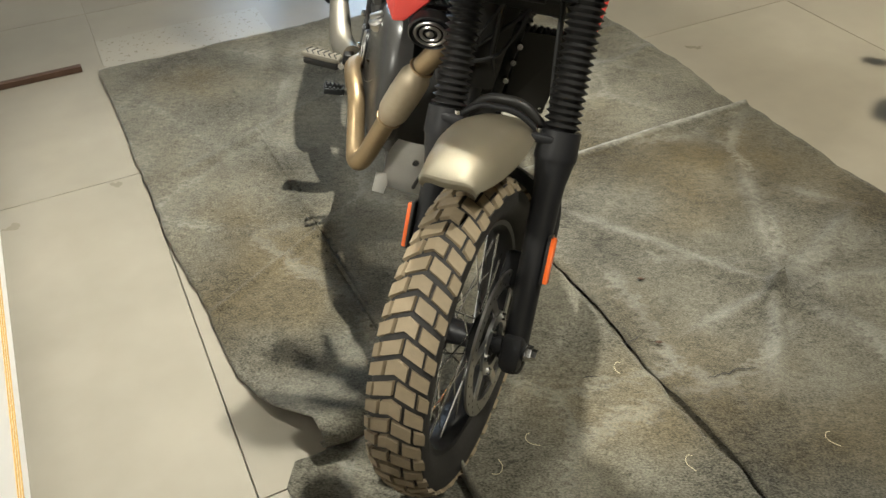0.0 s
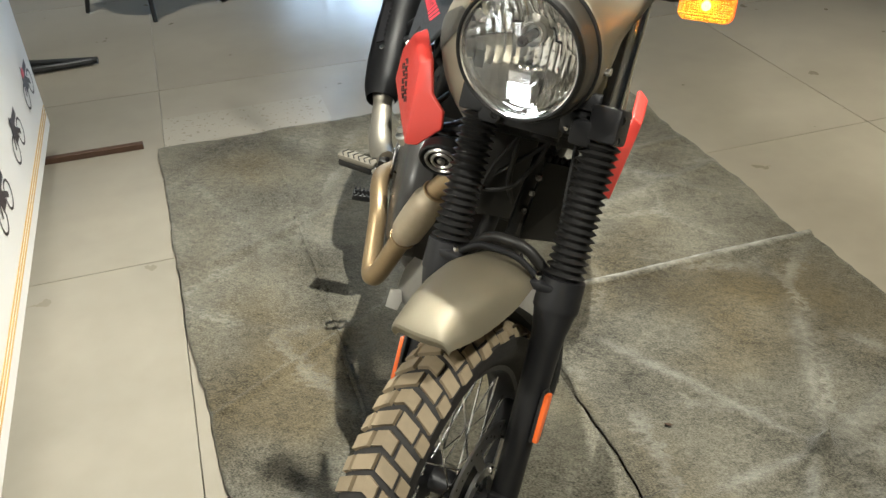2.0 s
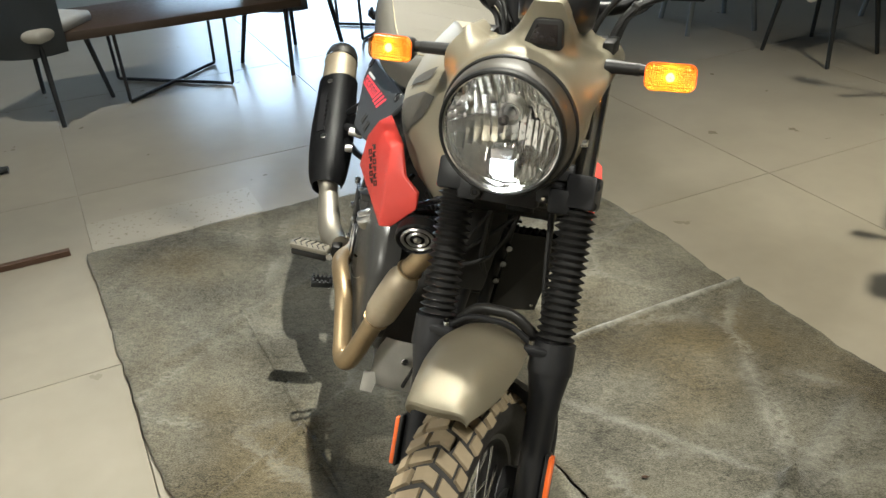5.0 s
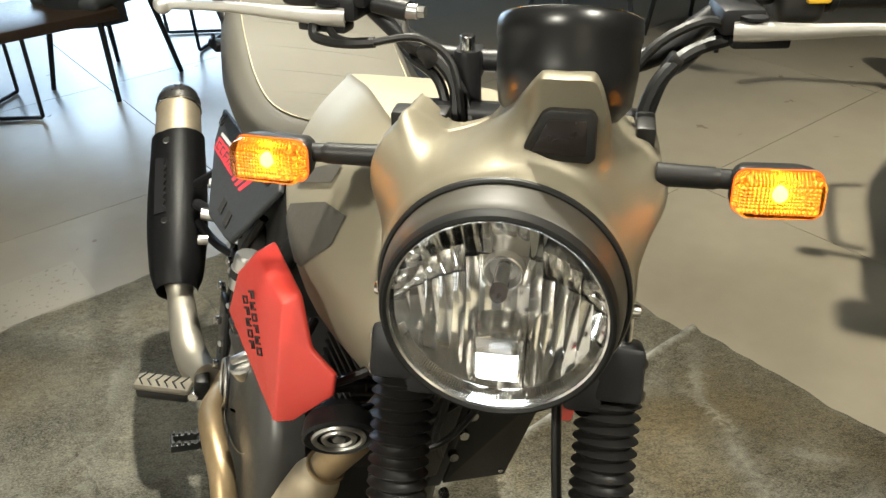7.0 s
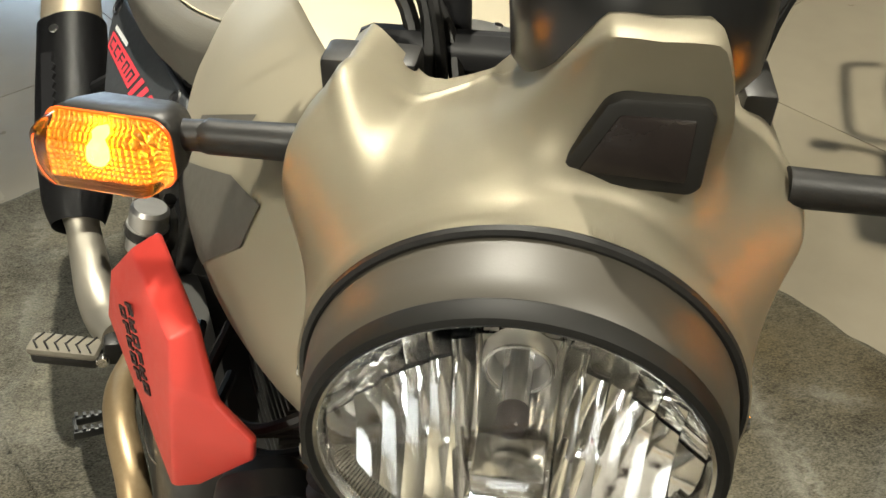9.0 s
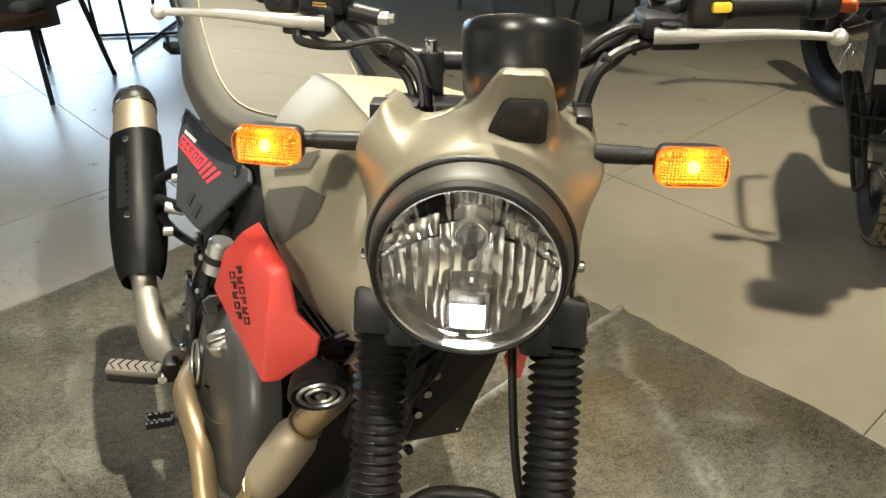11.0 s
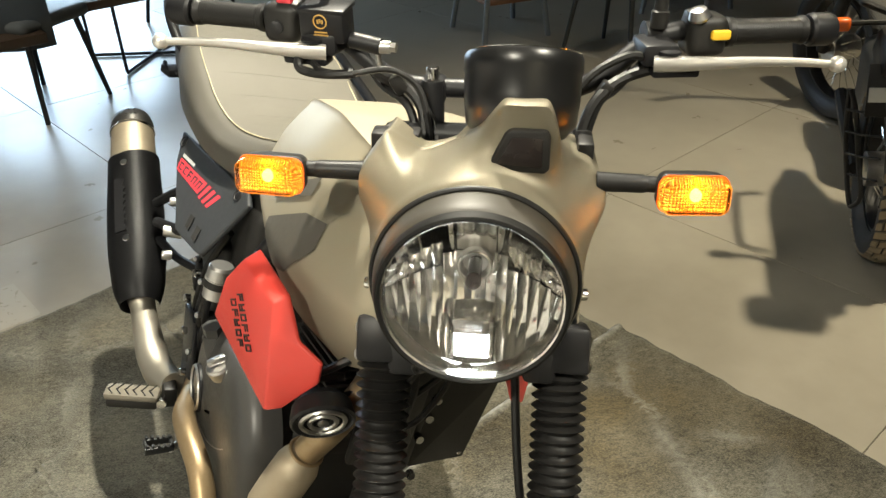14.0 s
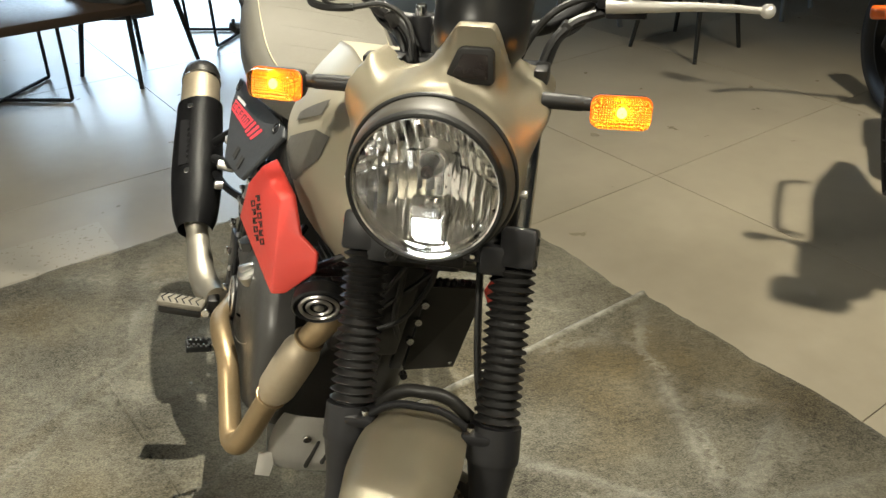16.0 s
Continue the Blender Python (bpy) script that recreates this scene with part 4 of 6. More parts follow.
cable([RV + Vector((0.11, 0.002, -0.075)), (-0.085, 0.472, 1.225), (-0.062, 0.45, 1.19), (-0.055, 0.42, 1.14), (-0.05, 0.39, 1.06)], 0.0055)
cable([(-0.222, 0.47, 1.268), (-0.205, 0.455, 1.262), (-0.17, 0.448, 1.262), (-0.12, 0.452, 1.268), (-0.085, 0.455, 1.245), (-0.070, 0.44, 1.20), (-0.065, 0.42, 1.15)])
cable([(-0.238, 0.478, 1.285), (-0.24, 0.468, 1.264), (-0.225, 0.462, 1.258), (-0.195, 0.452, 1.259), (-0.165, 0.449, 1.262)], 0.0062)
cable([(-0.16, 0.51, 1.272), (-0.135, 0.495, 1.252), (-0.105, 0.480, 1.240), (-0.080, 0.462, 1.215), (-0.075, 0.44, 1.17)], 0.008)
cable([(-0.175, 0.515, 1.285), (-0.14, 0.50, 1.235), (-0.10, 0.47, 1.215), (-0.08, 0.44, 1.165)], 0.006)
cable([(0.20, 0.482, 1.285), (0.17, 0.470, 1.290), (0.125, 0.455, 1.265), (0.09, 0.43, 1.21), (0.085, 0.41, 1.14)], 0.0055)
cable([(0.235, 0.495, 1.276), (0.185, 0.49, 1.262), (0.155, 0.475, 1.250), (0.13, 0.455, 1.222), (0.115, 0.43, 1.17)], 0.0075)
cable([(0.21, 0.51, 1.29), (0.165, 0.485, 1.245), (0.14, 0.46, 1.228), (0.12, 0.43, 1.16)], 0.005)
for p, d, a in (((0.148, 0.475, 1.244), (0.016, 0.02, 0.024), 30), ((-0.112, 0.482, 1.242), (0.02, 0.026, 0.026), -30)):
    sp("cable_clip", box(p, d, (0, a, 0), 0.004), PLASTIC)
for p, d in (((0.125, 0.415, 1.185), (0.02, 0.05, 0.04)), ((-0.105, 0.40, 1.195), (0.06, 0.03, 0.03))):
    sp("cowl_bracket", box(p, d, (0, 0, 0), 0.004), PLASTIC)

# tank: sections along the frame, each a rounded half outline mirrored
def tank_half(w, top, low, shoulder, tuck):
    """Half a section: tucked flank, full shoulder, a crease, then the flatter top."""
    h = top - shoulder
    return smooth_line([(tuck * 0.75, 0, low), (w * 0.87, 0, low + (shoulder - low) * 0.30), (w, 0, low + (shoulder - low) * 0.70), (w * 0.97, 0, shoulder), (w * 0.84, 0, shoulder + h * 0.50), (w * 0.655, 0, shoulder + h * 0.90), (w * 0.61, 0, shoulder + h * 0.955), (w * 0.30, 0, top - 0.003), (0, 0, top)], 4)


def tank_ring(y, *section):
    """From the lower edge over the top to the other lower edge."""
    line = tank_half(*section)
    return [Vector((-p.x, y, p.z)) for p in line] + [Vector((p.x * 0.84, y, p.z)) for p in line[-2::-1]]


TANK = [(0.335, 0.085, 1.02, 0.925, 0.96, 0.06), (0.35, 0.122, 1.05, 0.905, 0.98, 0.085), (0.38, 0.150, 1.085, 0.870, 0.98, 0.135), (0.43, 0.168, 1.108, 0.835, 0.98, 0.155), (0.50, 0.187, 1.125, 0.798, 0.97, 0.165), (0.58, 0.204, 1.132, 0.785, 0.955, 0.165), (0.66, 0.210, 1.130, 0.80, 0.95, 0.16), (0.74, 0.205, 1.112, 0.82, 0.945, 0.15), (0.84, 0.190, 1.082, 0.84, 0.94, 0.14), (0.92, 0.165, 1.04, 0.86, 0.94, 0.12), (0.98, 0.135, 0.99, 0.88, 0.93, 0.10)]
rings = []
for i in range(50):
    y = 0.335 + 0.645 * i / 49
    rings.append(tank_ring(y, *lerp_table(TANK, y)))
tank = fp("fuel_tank", loft(rings, closed=False, caps=False), PAINT, None, "champagne fuel tank", sharp=60)
fp("tank_underside", sheet(lambda u, v: Vector(((2 * v - 1) * lerp_table(TANK, 0.335 + 0.645 * u)[4] * 0.75, 0.335 + 0.645 * u, lerp_table(TANK, 0.335 + 0.645 * u)[2] + 0.002)), 24, 4, 0.002), PLASTIC, tank)
fp("tank_base", merge(box((0, 0.62, 0.90), (0.2, 0.52, 0.03), (0, 0, 0), 0.01), box((0, 0.36, 0.95), (0.1, 0.02, 0.1), (0, 0, 0), 0.006)), PLASTIC)
fp("filler_cap", merge(lathe([(0.052, 0), (0.052, 0.008), (0.046, 0.012), (0.03, 0.0125), (0.001, 0.013)], (0, 0.56, 1.127), (0, 0.02, 1), 36, caps=False), box((0, 0.56, 1.142), (0.03, 0.012, 0.004), (0, 0, 0), 0.001)), ALLOY, tank)
for k in range(6):
    a = 2 * math.pi * k / 6
    fp("cap_bolt", bolt(Vector((0.041 * math.cos(a), 0.56 + 0.041 * math.sin(a), 1.1375)), (0, 0, 1), 0.004, 0.003), CHROME, tank)


def on_tank(y, z, lift=0.0012, s=-1):
    """The tank's side at y, z."""
    w, top, low, sh, tuck = lerp_table(TANK, y)
    half = tank_half(w, top, low, sh, tuck)
    for p, q in zip(half, half[1:]):
        if p.z <= z <= q.z:
            t = (z - p.z) / max(1e-6, q.z - p.z)
            return Vector((s * (p.x + (q.x - p.x) * t + lift) * (0.84 if s > 0 else 1), y, z + lift * 0.3))
    return Vector((s * w, y, z))


for s in (-1, 1):
    def graphic(u, v):
        if u < 0.35:
            k = u / 0.35
            y, z0, z1 = 0.517 + 0.058 * k, 0.972 - 0.070 * k, 1.014 - 0.014 * k
        else:
            k = (u - 0.35) / 0.65
            y, z0, z1 = 0.575 + 0.11 * k, 0.902 - 0.045 * k, 1.0 - 0.065 * k
        return on_tank(y, z0 + (z1 - z0) * v, 0.0025, s)
    fp("tank_graphic", sheet(graphic, 40, 20), GREYPAINT, tank, "grey tank graphic")

    def stripe(u, v):
        y = 0.585 + 0.115 * u
        return on_tank(y, 1.052 - 0.075 * u - (0.030 - 0.012 * u) * (1 - v), 0.0025, s)
    fp("tank_graphic", sheet(stripe, 24, 8), GREYPAINT, tank, "grey tank stripe")

# red tank guards
for s in (-1, 1):
    def g(x, y, z):
        return Vector((x * -s - 0.042 * (s > 0), y, z - 0.016 * (s > 0)))
    A, C, B = g(-0.261, 0.582, 0.919), g(-0.238, 0.482, 0.910), g(-0.218, 0.486, 0.921)
    TI, RU, RL = g(-0.240, 0.585, 0.933), g(-0.276, 0.608, 0.872), g(-0.279, 0.637, 0.790)
    F0, FB = g(-0.231, 0.460, 0.745), g(-0.210, 0.456, 0.752)
    D, E, EL = g(-0.204, 0.450, 0.870), g(-0.178, 0.418, 0.855), g(-0.172, 0.432, 0.812)
    R1, R2 = C.lerp(F0, 0.28), C.lerp(F0, 0.62)
    bm = blank()
    v = {k: bm.verts.new(p) for k, p in dict(A=A, C=C, B=B, TI=TI, RU=RU, RL=RL, F=F0, FB=FB, D=D, E=E, EL=EL, R1=R1, R2=R2).items()}
    for f in ("A C R1 RU", "RU R1 R2 RL", "RL R2 F", "C B D R1", "R1 D E EL R2", "R2 EL FB F", "A TI B C"):
        bm.faces.new([v[k] for k in f.split()])
    guard = fp("tank_guard", bm, RED, None, "matte red tank guard", sharp=80)
    so = guard.modifiers.new("shell", "SOLIDIFY")
    so.thickness, so.offset = 0.009, 0
    be = guard.modifiers.new("round", "BEVEL")
    be.width, be.segments, be.limit_method, be.angle_limit = 0.006, 3, "ANGLE", radians(14)
    if s < 0:
        nn = (R2 - RU).cross(RL - R1).normalized()
        nn = nn if nn.x < 0 else -nn
        ux = Vector((0.0, -0.55, -0.83))
        ux = (ux - nn * ux.dot(nn)).normalized()
        uy = nn.cross(ux)
        c0 = (RU + R1 + R2 + RL) / 4 + (RL - R2) * 0.02
        base = Matrix((ux, uy, nn)).transposed().to_4x4()
        for k, w in enumerate((0.074, 0.088)):
            n_bars = 5 + k
            for j in range(n_bars):
                cx, wl = -w / 2 + w * (j + 0.5) / n_bars, w / n_bars * 0.72
                bits = [box((cx - wl / 2 + 0.0012, 0, 0), (0.0028, 0.017, 0.0016))]
                bits += [box((cx, q, 0), (wl, 0.0026, 0.0016)) for q in ((-0.0072, 0.0072), (0.0072, 0.0), (-0.0072, 0.0))[(j + k) % 3]]
                if (j + k) % 3 != 1:
                    bits.append(box((cx + wl / 2 - 0.0012, 0.002, 0), (0.0026, 0.012, 0.0016)))
                b = merge(*bits)
                b.transform(Matrix.Translation(c0 + nn * 0.0058 + uy * (0.0125 - 0.025 * k) * (-1)) @ base)
                fp("print_bar", b, DARKPRINT, guard, smooth=False)

# seat
def tail(y):
    """The tail's middle line."""
    return -0.075 * max(0, y - 0.5)


SEATP = [(0.86, 0.085, 0.985, 0.90), (0.92, 0.125, 0.965, 0.865), (1.02, 0.160, 0.935, 0.845), (1.12, 0.178, 0.92, 0.83), (1.25, 0.188, 0.935, 0.825), (1.38, 0.188, 0.97, 0.83), (1.52, 0.172, 0.995, 0.85), (1.68, 0.145, 1.0, 0.885), (1.76, 0.09, 0.99, 0.92)]
rings = []
for i in range(40):
    y = 0.86 + 0.90 * i / 39
    w, top, low = lerp_table(SEATP, y)
    half = smooth_line([(w * 0.98, 0, low), (w * 1.03, 0, (low + top) / 2), (w * 0.97, 0, top - 0.025), (w * 0.82, 0, top - 0.006), (w * 0.4, 0, top - 0.001), (0, 0, top)], 3)
    rings.append([Vector((tail(y) - p.x, y, p.z)) for p in half] + [Vector((tail(y) + p.x, y, p.z)) for p in half[-2::-1]])
seat = fp("seat", loft(rings, closed=False, caps=False), SEATSIDE, None, "grey stitched dual seat", sharp=60)


def seat_top(u, v, lift=0.002, k=0.80):
    y = 0.90 + 0.82 * u
    w, top, low = lerp_table(SEATP, y)
    s = 2 * v - 1
    return Vector((tail(y) + w * k * s, y, top + lift - 0.006 * abs(s) ** 3 + 0.0))


fp("seat_panel", sheet(lambda u, v: seat_top(u, v, 0.0025, 0.84), 30, 12), SEAT, seat, "pale grey seat centre panel")
for s in (0.0, 1.0):
    fp("seat_seam", tube([seat_top(u / 8, s, 0.002, 0.84) for u in range(9)], 0.0012, 6, 4), STRAW, seat)
for k in range(5):
    fp("seat_groove", tube([seat_top(0.30 + 0.10 * k, v / 6, 0.0024, 0.8) for v in range(7)], 0.0009, 6, 3), SEAT, seat)
fp("grab_rail", tube([(tail(y) + x, y, z) for x, y, z in ((-0.15, 1.42, 0.90), (-0.185, 1.52, 0.955), (-0.185, 1.64, 1.0), (-0.14, 1.78, 1.03), (0, 1.83, 1.035), (0.14, 1.78, 1.03), (0.185, 1.64, 1.0), (0.185, 1.52, 0.955), (0.15, 1.42, 0.90))], 0.011, 12), BLACK, None, "black tubular grab rail")
fp("helmet_hook", merge(box((-0.235, 1.70, 0.81), (0.05, 0.05, 0.02), (0, 0, 20), 0.004), tube([(-0.20, 1.66, 0.81), (-0.25, 1.69, 0.815), (-0.255, 1.73, 0.82)], 0.006, 8)), BLACK)

# side panels
for s in (-1, 1):
    P = [Vector((x * -s, y, z)) for x, y, z in ((-0.245, 1.345, 0.792), (-0.178, 0.951, 0.839), (-0.181, 0.921, 0.828), (-0.250, 0.963, 0.698), (-0.257, 0.995, 0.690), (-0.278, 1.106, 0.673), (-0.262, 1.285, 0.745))]
    bm = blank()
    bm.faces.new([bm.verts.new(p) for p in P])
    panel = fp("side_panel", bm, PANEL, None, "slate side panel with a red print" if s < 0 else "slate side panel", smooth=False)
    so = panel.modifiers.new("shell", "SOLIDIFY")
    so.thickness, so.offset = 0.012, 0
    be = panel.modifiers.new("round", "BEVEL")
    be.width, be.segments = 0.004, 2
    n = (P[1] - P[0]).cross(P[3] - P[0]).normalized()
    n = n if n.x * s > 0 else -n
    for q in (P[1] * 0.84 + P[3] * 0.10 + P[0] * 0.06, P[0] * 0.9 + P[3] * 0.1):
        fp("panel_bolt", merge(torus(q + n * 0.006, n, 0.012, 0.003, 20, 6), bolt(q + n * 0.004, n, 0.008, 0.004)), BLACK, panel)
    if s < 0:
        def strip(name, a, b, c, d, mat, lift=0.0068):
            """A thin printed patch between four corners of the panel's face."""
            q = [Vector(p) for p in (a, b, c, d)]
            bm = blank()
            bm.faces.new([bm.verts.new(p + n * (lift - (p - P[0]).dot(n))) for p in q])
            return fp(name, bm, mat, panel, smooth=False)
        a, b, c, d = (Vector(p) for p in ((-0.253, 1.271, 0.760), (-0.223, 1.103, 0.781), (-0.239, 1.113, 0.752), (-0.262, 1.259, 0.738)))
        at = lambda u, v: a.lerp(b, u).lerp(d.lerp(c, u), v)
        strip("print_strip", a, b, c, d, REDPRINT)
        for k in range(5):
            u0, u1 = 0.06 + 0.185 * k, 0.06 + 0.185 * k + 0.13
            for v0, v1, w0, w1 in (((0.2, 0.32, u0, u1), (0.68, 0.8, u0, u1), (0.2, 0.8, u0, u0 + 0.035)), ((0.2, 0.8, u0, u0 + 0.035), (0.2, 0.32, u0, u1), (0.68, 0.8, u0, u1)), ((0.2, 0.8, u0, u0 + 0.035), (0.2, 0.32, u0, u1), (0.48, 0.58, u0, u1)), ((0.2, 0.8, u1 - 0.035, u1), (0.2, 0.8, u0, u0 + 0.035), (0.2, 0.32, u0, u1)), ((0.2, 0.8, u1 - 0.035, u1), (0.2, 0.8, u0, u0 + 0.035), (0.2, 0.32, u0, u1)))[k]:
                strip("print_bar", at(w0, v0), at(w1, v0), at(w1, v1), at(w0, v1), PANEL, 0.0074)
        for u0, u1, v0, v1 in ((1.06, 1.15, -0.02, 1.1), (1.22, 1.31, 0.0, 1.1), (1.38, 1.47, 0.0, 1.08)):
            strip("print_bar", at(u0, v0), at(u1, v0), at(u1, v1), at(u0, v1), REDPRINT)
        strip("print_bar", at(0.02, -0.42), at(0.45, -0.42), at(0.45, -0.15), at(0.02, -0.15), WHITEPRINT)
        for k in range(2):
            p0 = Vector((-0.252, 1.085, 0.722)).lerp(Vector((-0.243, 1.02, 0.722)), k * 0.75)
            q = [p0, p0 + Vector((0.004, -0.022, 0.003)), p0 + Vector((-0.004, -0.030, -0.022)), p0 + Vector((-0.008, -0.008, -0.025))]
            strip("panel_slot", *q, CARCASS)
            strip("slot_edge", q[1], q[1] + Vector((0, -0.004, 0)), q[2] + Vector((0, -0.004, 0)), q[2], CHROME, 0.0072)
    fp("subframe", merge(tube([(0.17 * s, 1.00, 0.84), (0.205 * s, 1.2, 0.845), (0.215 * s, 1.40, 0.86), (0.19 * s, 1.70, 0.90)], 0.013, 12), tube([(0.16 * s, 0.95, 0.60), (0.20 * s, 1.15, 0.68), (0.21 * s, 1.38, 0.84)], 0.013, 12), tube([(0.14 * s, 0.80, 0.86), (0.165 * s, 0.90, 0.70), (0.17 * s, 0.96, 0.50), (0.16 * s, 1.0, 0.36)], 0.018, 12)), BLACK, None, "black tubular frame")

# frame spine, down tube and radiator shroud
fp("steering_head", lathe([(0.026, 0.63), (0.028, 0.78)], HEAD, AXIS, 24), BLACK)
fp("main_frame", merge(tube([(0, 0.42, 0.96), (0, 0.55, 0.93), (0, 0.85, 0.86)], 0.028, 14), tube([(0, 0.44, 0.90), (-0.01, 0.50, 0.72), (-0.02, 0.515, 0.52), (-0.03, 0.525, 0.34)], 0.018, 14), tube([(0.0, 0.52, 0.36), (-0.08, 0.60, 0.29), (-0.11, 0.80, 0.28), (-0.12, 1.0, 0.33)], 0.016, 12), tube([(0.0, 0.52, 0.36), (0.08, 0.60, 0.29), (0.11, 0.80, 0.28), (0.12, 1.0, 0.33)], 0.016, 12)), BLACK, None, "black frame tubes")
bm = blank()
face = [Vector(p) for p in ((0.052, 0.498, 0.757), (0.156, 0.490, 0.764), (0.160, 0.496, 0.738), (0.166, 0.538, 0.543), (0.064, 0.538, 0.530))]
front = [bm.verts.new(p) for p in face]
rear = [bm.verts.new(p + Vector((0, 0.024, 0.004))) for p in face]
bm.faces.new(front)
bm.faces.new(rear[::-1])
for k in range(5):
    bm.faces.new((front[k], rear[k], rear[(k + 1) % 5], front[(k + 1) % 5]))
fp("frame_cover", merge(box((-0.036, 0.462, 0.735), (0.105, 0.018, 0.235), (6, 0, 4), 0.008), box((-0.02, 0.470, 0.85), (0.13, 0.03, 0.06), (0, 0, 0), 0.008)), PLASTIC, None, "black cover before the cylinder")
fp("clutch_cable", tube([(0.030, 0.430, 0.84), (0.022, 0.425, 0.80), (0.006, 0.428, 0.755), (-0.008, 0.436, 0.722), (-0.040, 0.442, 0.700), (-0.070, 0.450, 0.692)], 0.0048, 8), RUBBER)
fp("throttle_cable", tube([(-0.020, 0.420, 0.86), (-0.045, 0.425, 0.80), (-0.062, 0.436, 0.74), (-0.070, 0.446, 0.66)], 0.0042, 8), RUBBER)
cool = fp("oil_cooler", bm, PLASTIC, None, "flat black oil cooler shroud", smooth=False)
fp("corner_bolt", bolt(Vector((0.152, 0.532, 0.560)), (0, -1, -0.15), 0.004, 0.004), CHROME, cool)
for k in range(7):
    fp("comb_tooth", box((0.058 + 0.0145 * k, 0.504, 0.765), (0.008, 0.012, 0.016), (8, 0, 0), 0.002, 1), BLACK, cool, smooth=False)
for p in ((0.043, 0.488, 0.688), (0.044, 0.480, 0.732), (0.041, 0.496, 0.638), (0.052, 0.508, 0.545)):
    fp("cooler_bolt", bolt(Vector(p), (0, -1, 0.15), 0.008, 0.012), CHROME, cool)
fp("cooler_bracket", box((0.036, 0.503, 0.665), (0.024, 0.012, 0.23), (8, 0, 0), 0.004), BLACK, cool)
fp("wiring", merge(tube([(-0.03, 0.44, 0.92), (-0.025, 0.43, 0.80), (-0.015, 0.45, 0.72), (0.01, 0.47, 0.66)], 0.006, 8), tube([(0.05, 0.43, 0.92), (0.03, 0.43, 0.84), (-0.02, 0.44, 0.77), (-0.05, 0.46, 0.72)], 0.005, 8)), RUBBER)

# horn
hc, hn = Vector((-0.158, 0.425, 0.752)), Vector((-0.10, -0.93, -0.36)).normalized()
horn = fp("horn", lathe([(0.03, -0.035), (0.043, -0.02), (0.046, -0.004), (0.0465, 0.004), (0.043, 0.007), (0.040, 0.003), (0.036, 0.002), (0.033, 0.006), (0.029, 0.006), (0.027, 0.002), (0.024, 0.002), (0.021, 0.006), (0.016, 0.006), (0.014, 0.002), (0.011, 0.002), (0.009, 0.006), (0.001, 0.007)], hc, hn, 40, caps=False), BLACK, None, "round black horn", sharp=25)
for r in (0.031, 0.019):
    fp("horn_ring", torus(hc + hn * 0.0055, hn, r, 0.0036, 36, 6), ALLOY, horn)
fp("horn_boss", lathe([(0.008, 0.003), (0.008, 0.008), (0.003, 0.010), (0.0005, 0.010)], hc, hn, 16, caps=False), ALLOY, horn)

# engine
def disc_cover(c, n, r, h, bev=0.01, seg=40):
    return lathe([(r + 0.006, 0), (r, h * 0.5), (r - bev * 0.3, h - bev), (r - bev, h), (0.001, h + 0.002)], c, n, seg, caps=False)


eng = fp("engine", box((-0.045, 0.80, 0.44), (0.29, 0.42, 0.28), (0, 0, 0), 0.05, 3), ENGINE, None, "graphite single-cylinder engine")
fp("cylinder", box((-0.01, 0.66, 0.66), (0.17, 0.17, 0.26), (-14, 0, 0), 0.02), ENGINE, eng)
fp("cylinder_head", box((-0.02, 0.62, 0.80), (0.15, 0.18, 0.07), (-14, 0, 0), 0.02), ENGINE, eng)
for k in range(11):
    fp("cooling_fin", box((-0.02, 0.655 - 0.003 * k, 0.58 + 0.018 * k), (0.19, 0.19, 0.006), (-14, 0, 0), 0.002), ENGINE, eng)
fp("airbox", box((0, 1.11, 0.70), (0.36, 0.42, 0.30), (4, 0, 0), 0.04, 3), PLASTIC, None, "black airbox behind the side panels")
fp("battery_box", box((-0.13, 1.13, 0.55), (0.15, 0.26, 0.24), (-10, 0, 0), 0.03, 3), PLASTIC, None, "black battery box behind the foot peg")
for y, z in ((1.05, 0.62), (1.16, 0.60), (1.20, 0.49), (1.08, 0.50)):
    fp("box_bolt", bolt(Vector((-0.207, y, z)), (-1, 0, 0), 0.008, 0.010), CHROME)
fp("shock_absorber", tube([(-0.12, 1.33, 0.80), (-0.125, 1.38, 0.62), (-0.13, 1.43, 0.40)], 0.022, 14), BLACK)
for k in range(9):
    fp("shock_coil", torus(Vector((-0.1215, 1.345, 0.74)).lerp(Vector((-0.129, 1.42, 0.44)), k / 8), (0.02, -0.22, 1), 0.028, 0.0055, 20, 6), BLACK)
fp("swingarm", merge(tube([(-0.11, 0.97, 0.42), (-0.115, 1.2, 0.36), (-0.11, 1.46, 0.30)], 0.026, 12), tube([(0.11, 0.97, 0.42), (0.115, 1.2, 0.36), (0.11, 1.46, 0.30)], 0.026, 12), tube([(-0.11, 1.05, 0.40), (0, 1.06, 0.40), (0.11, 1.05, 0.40)], 0.022, 12)), BLACK, None, "black swingarm")
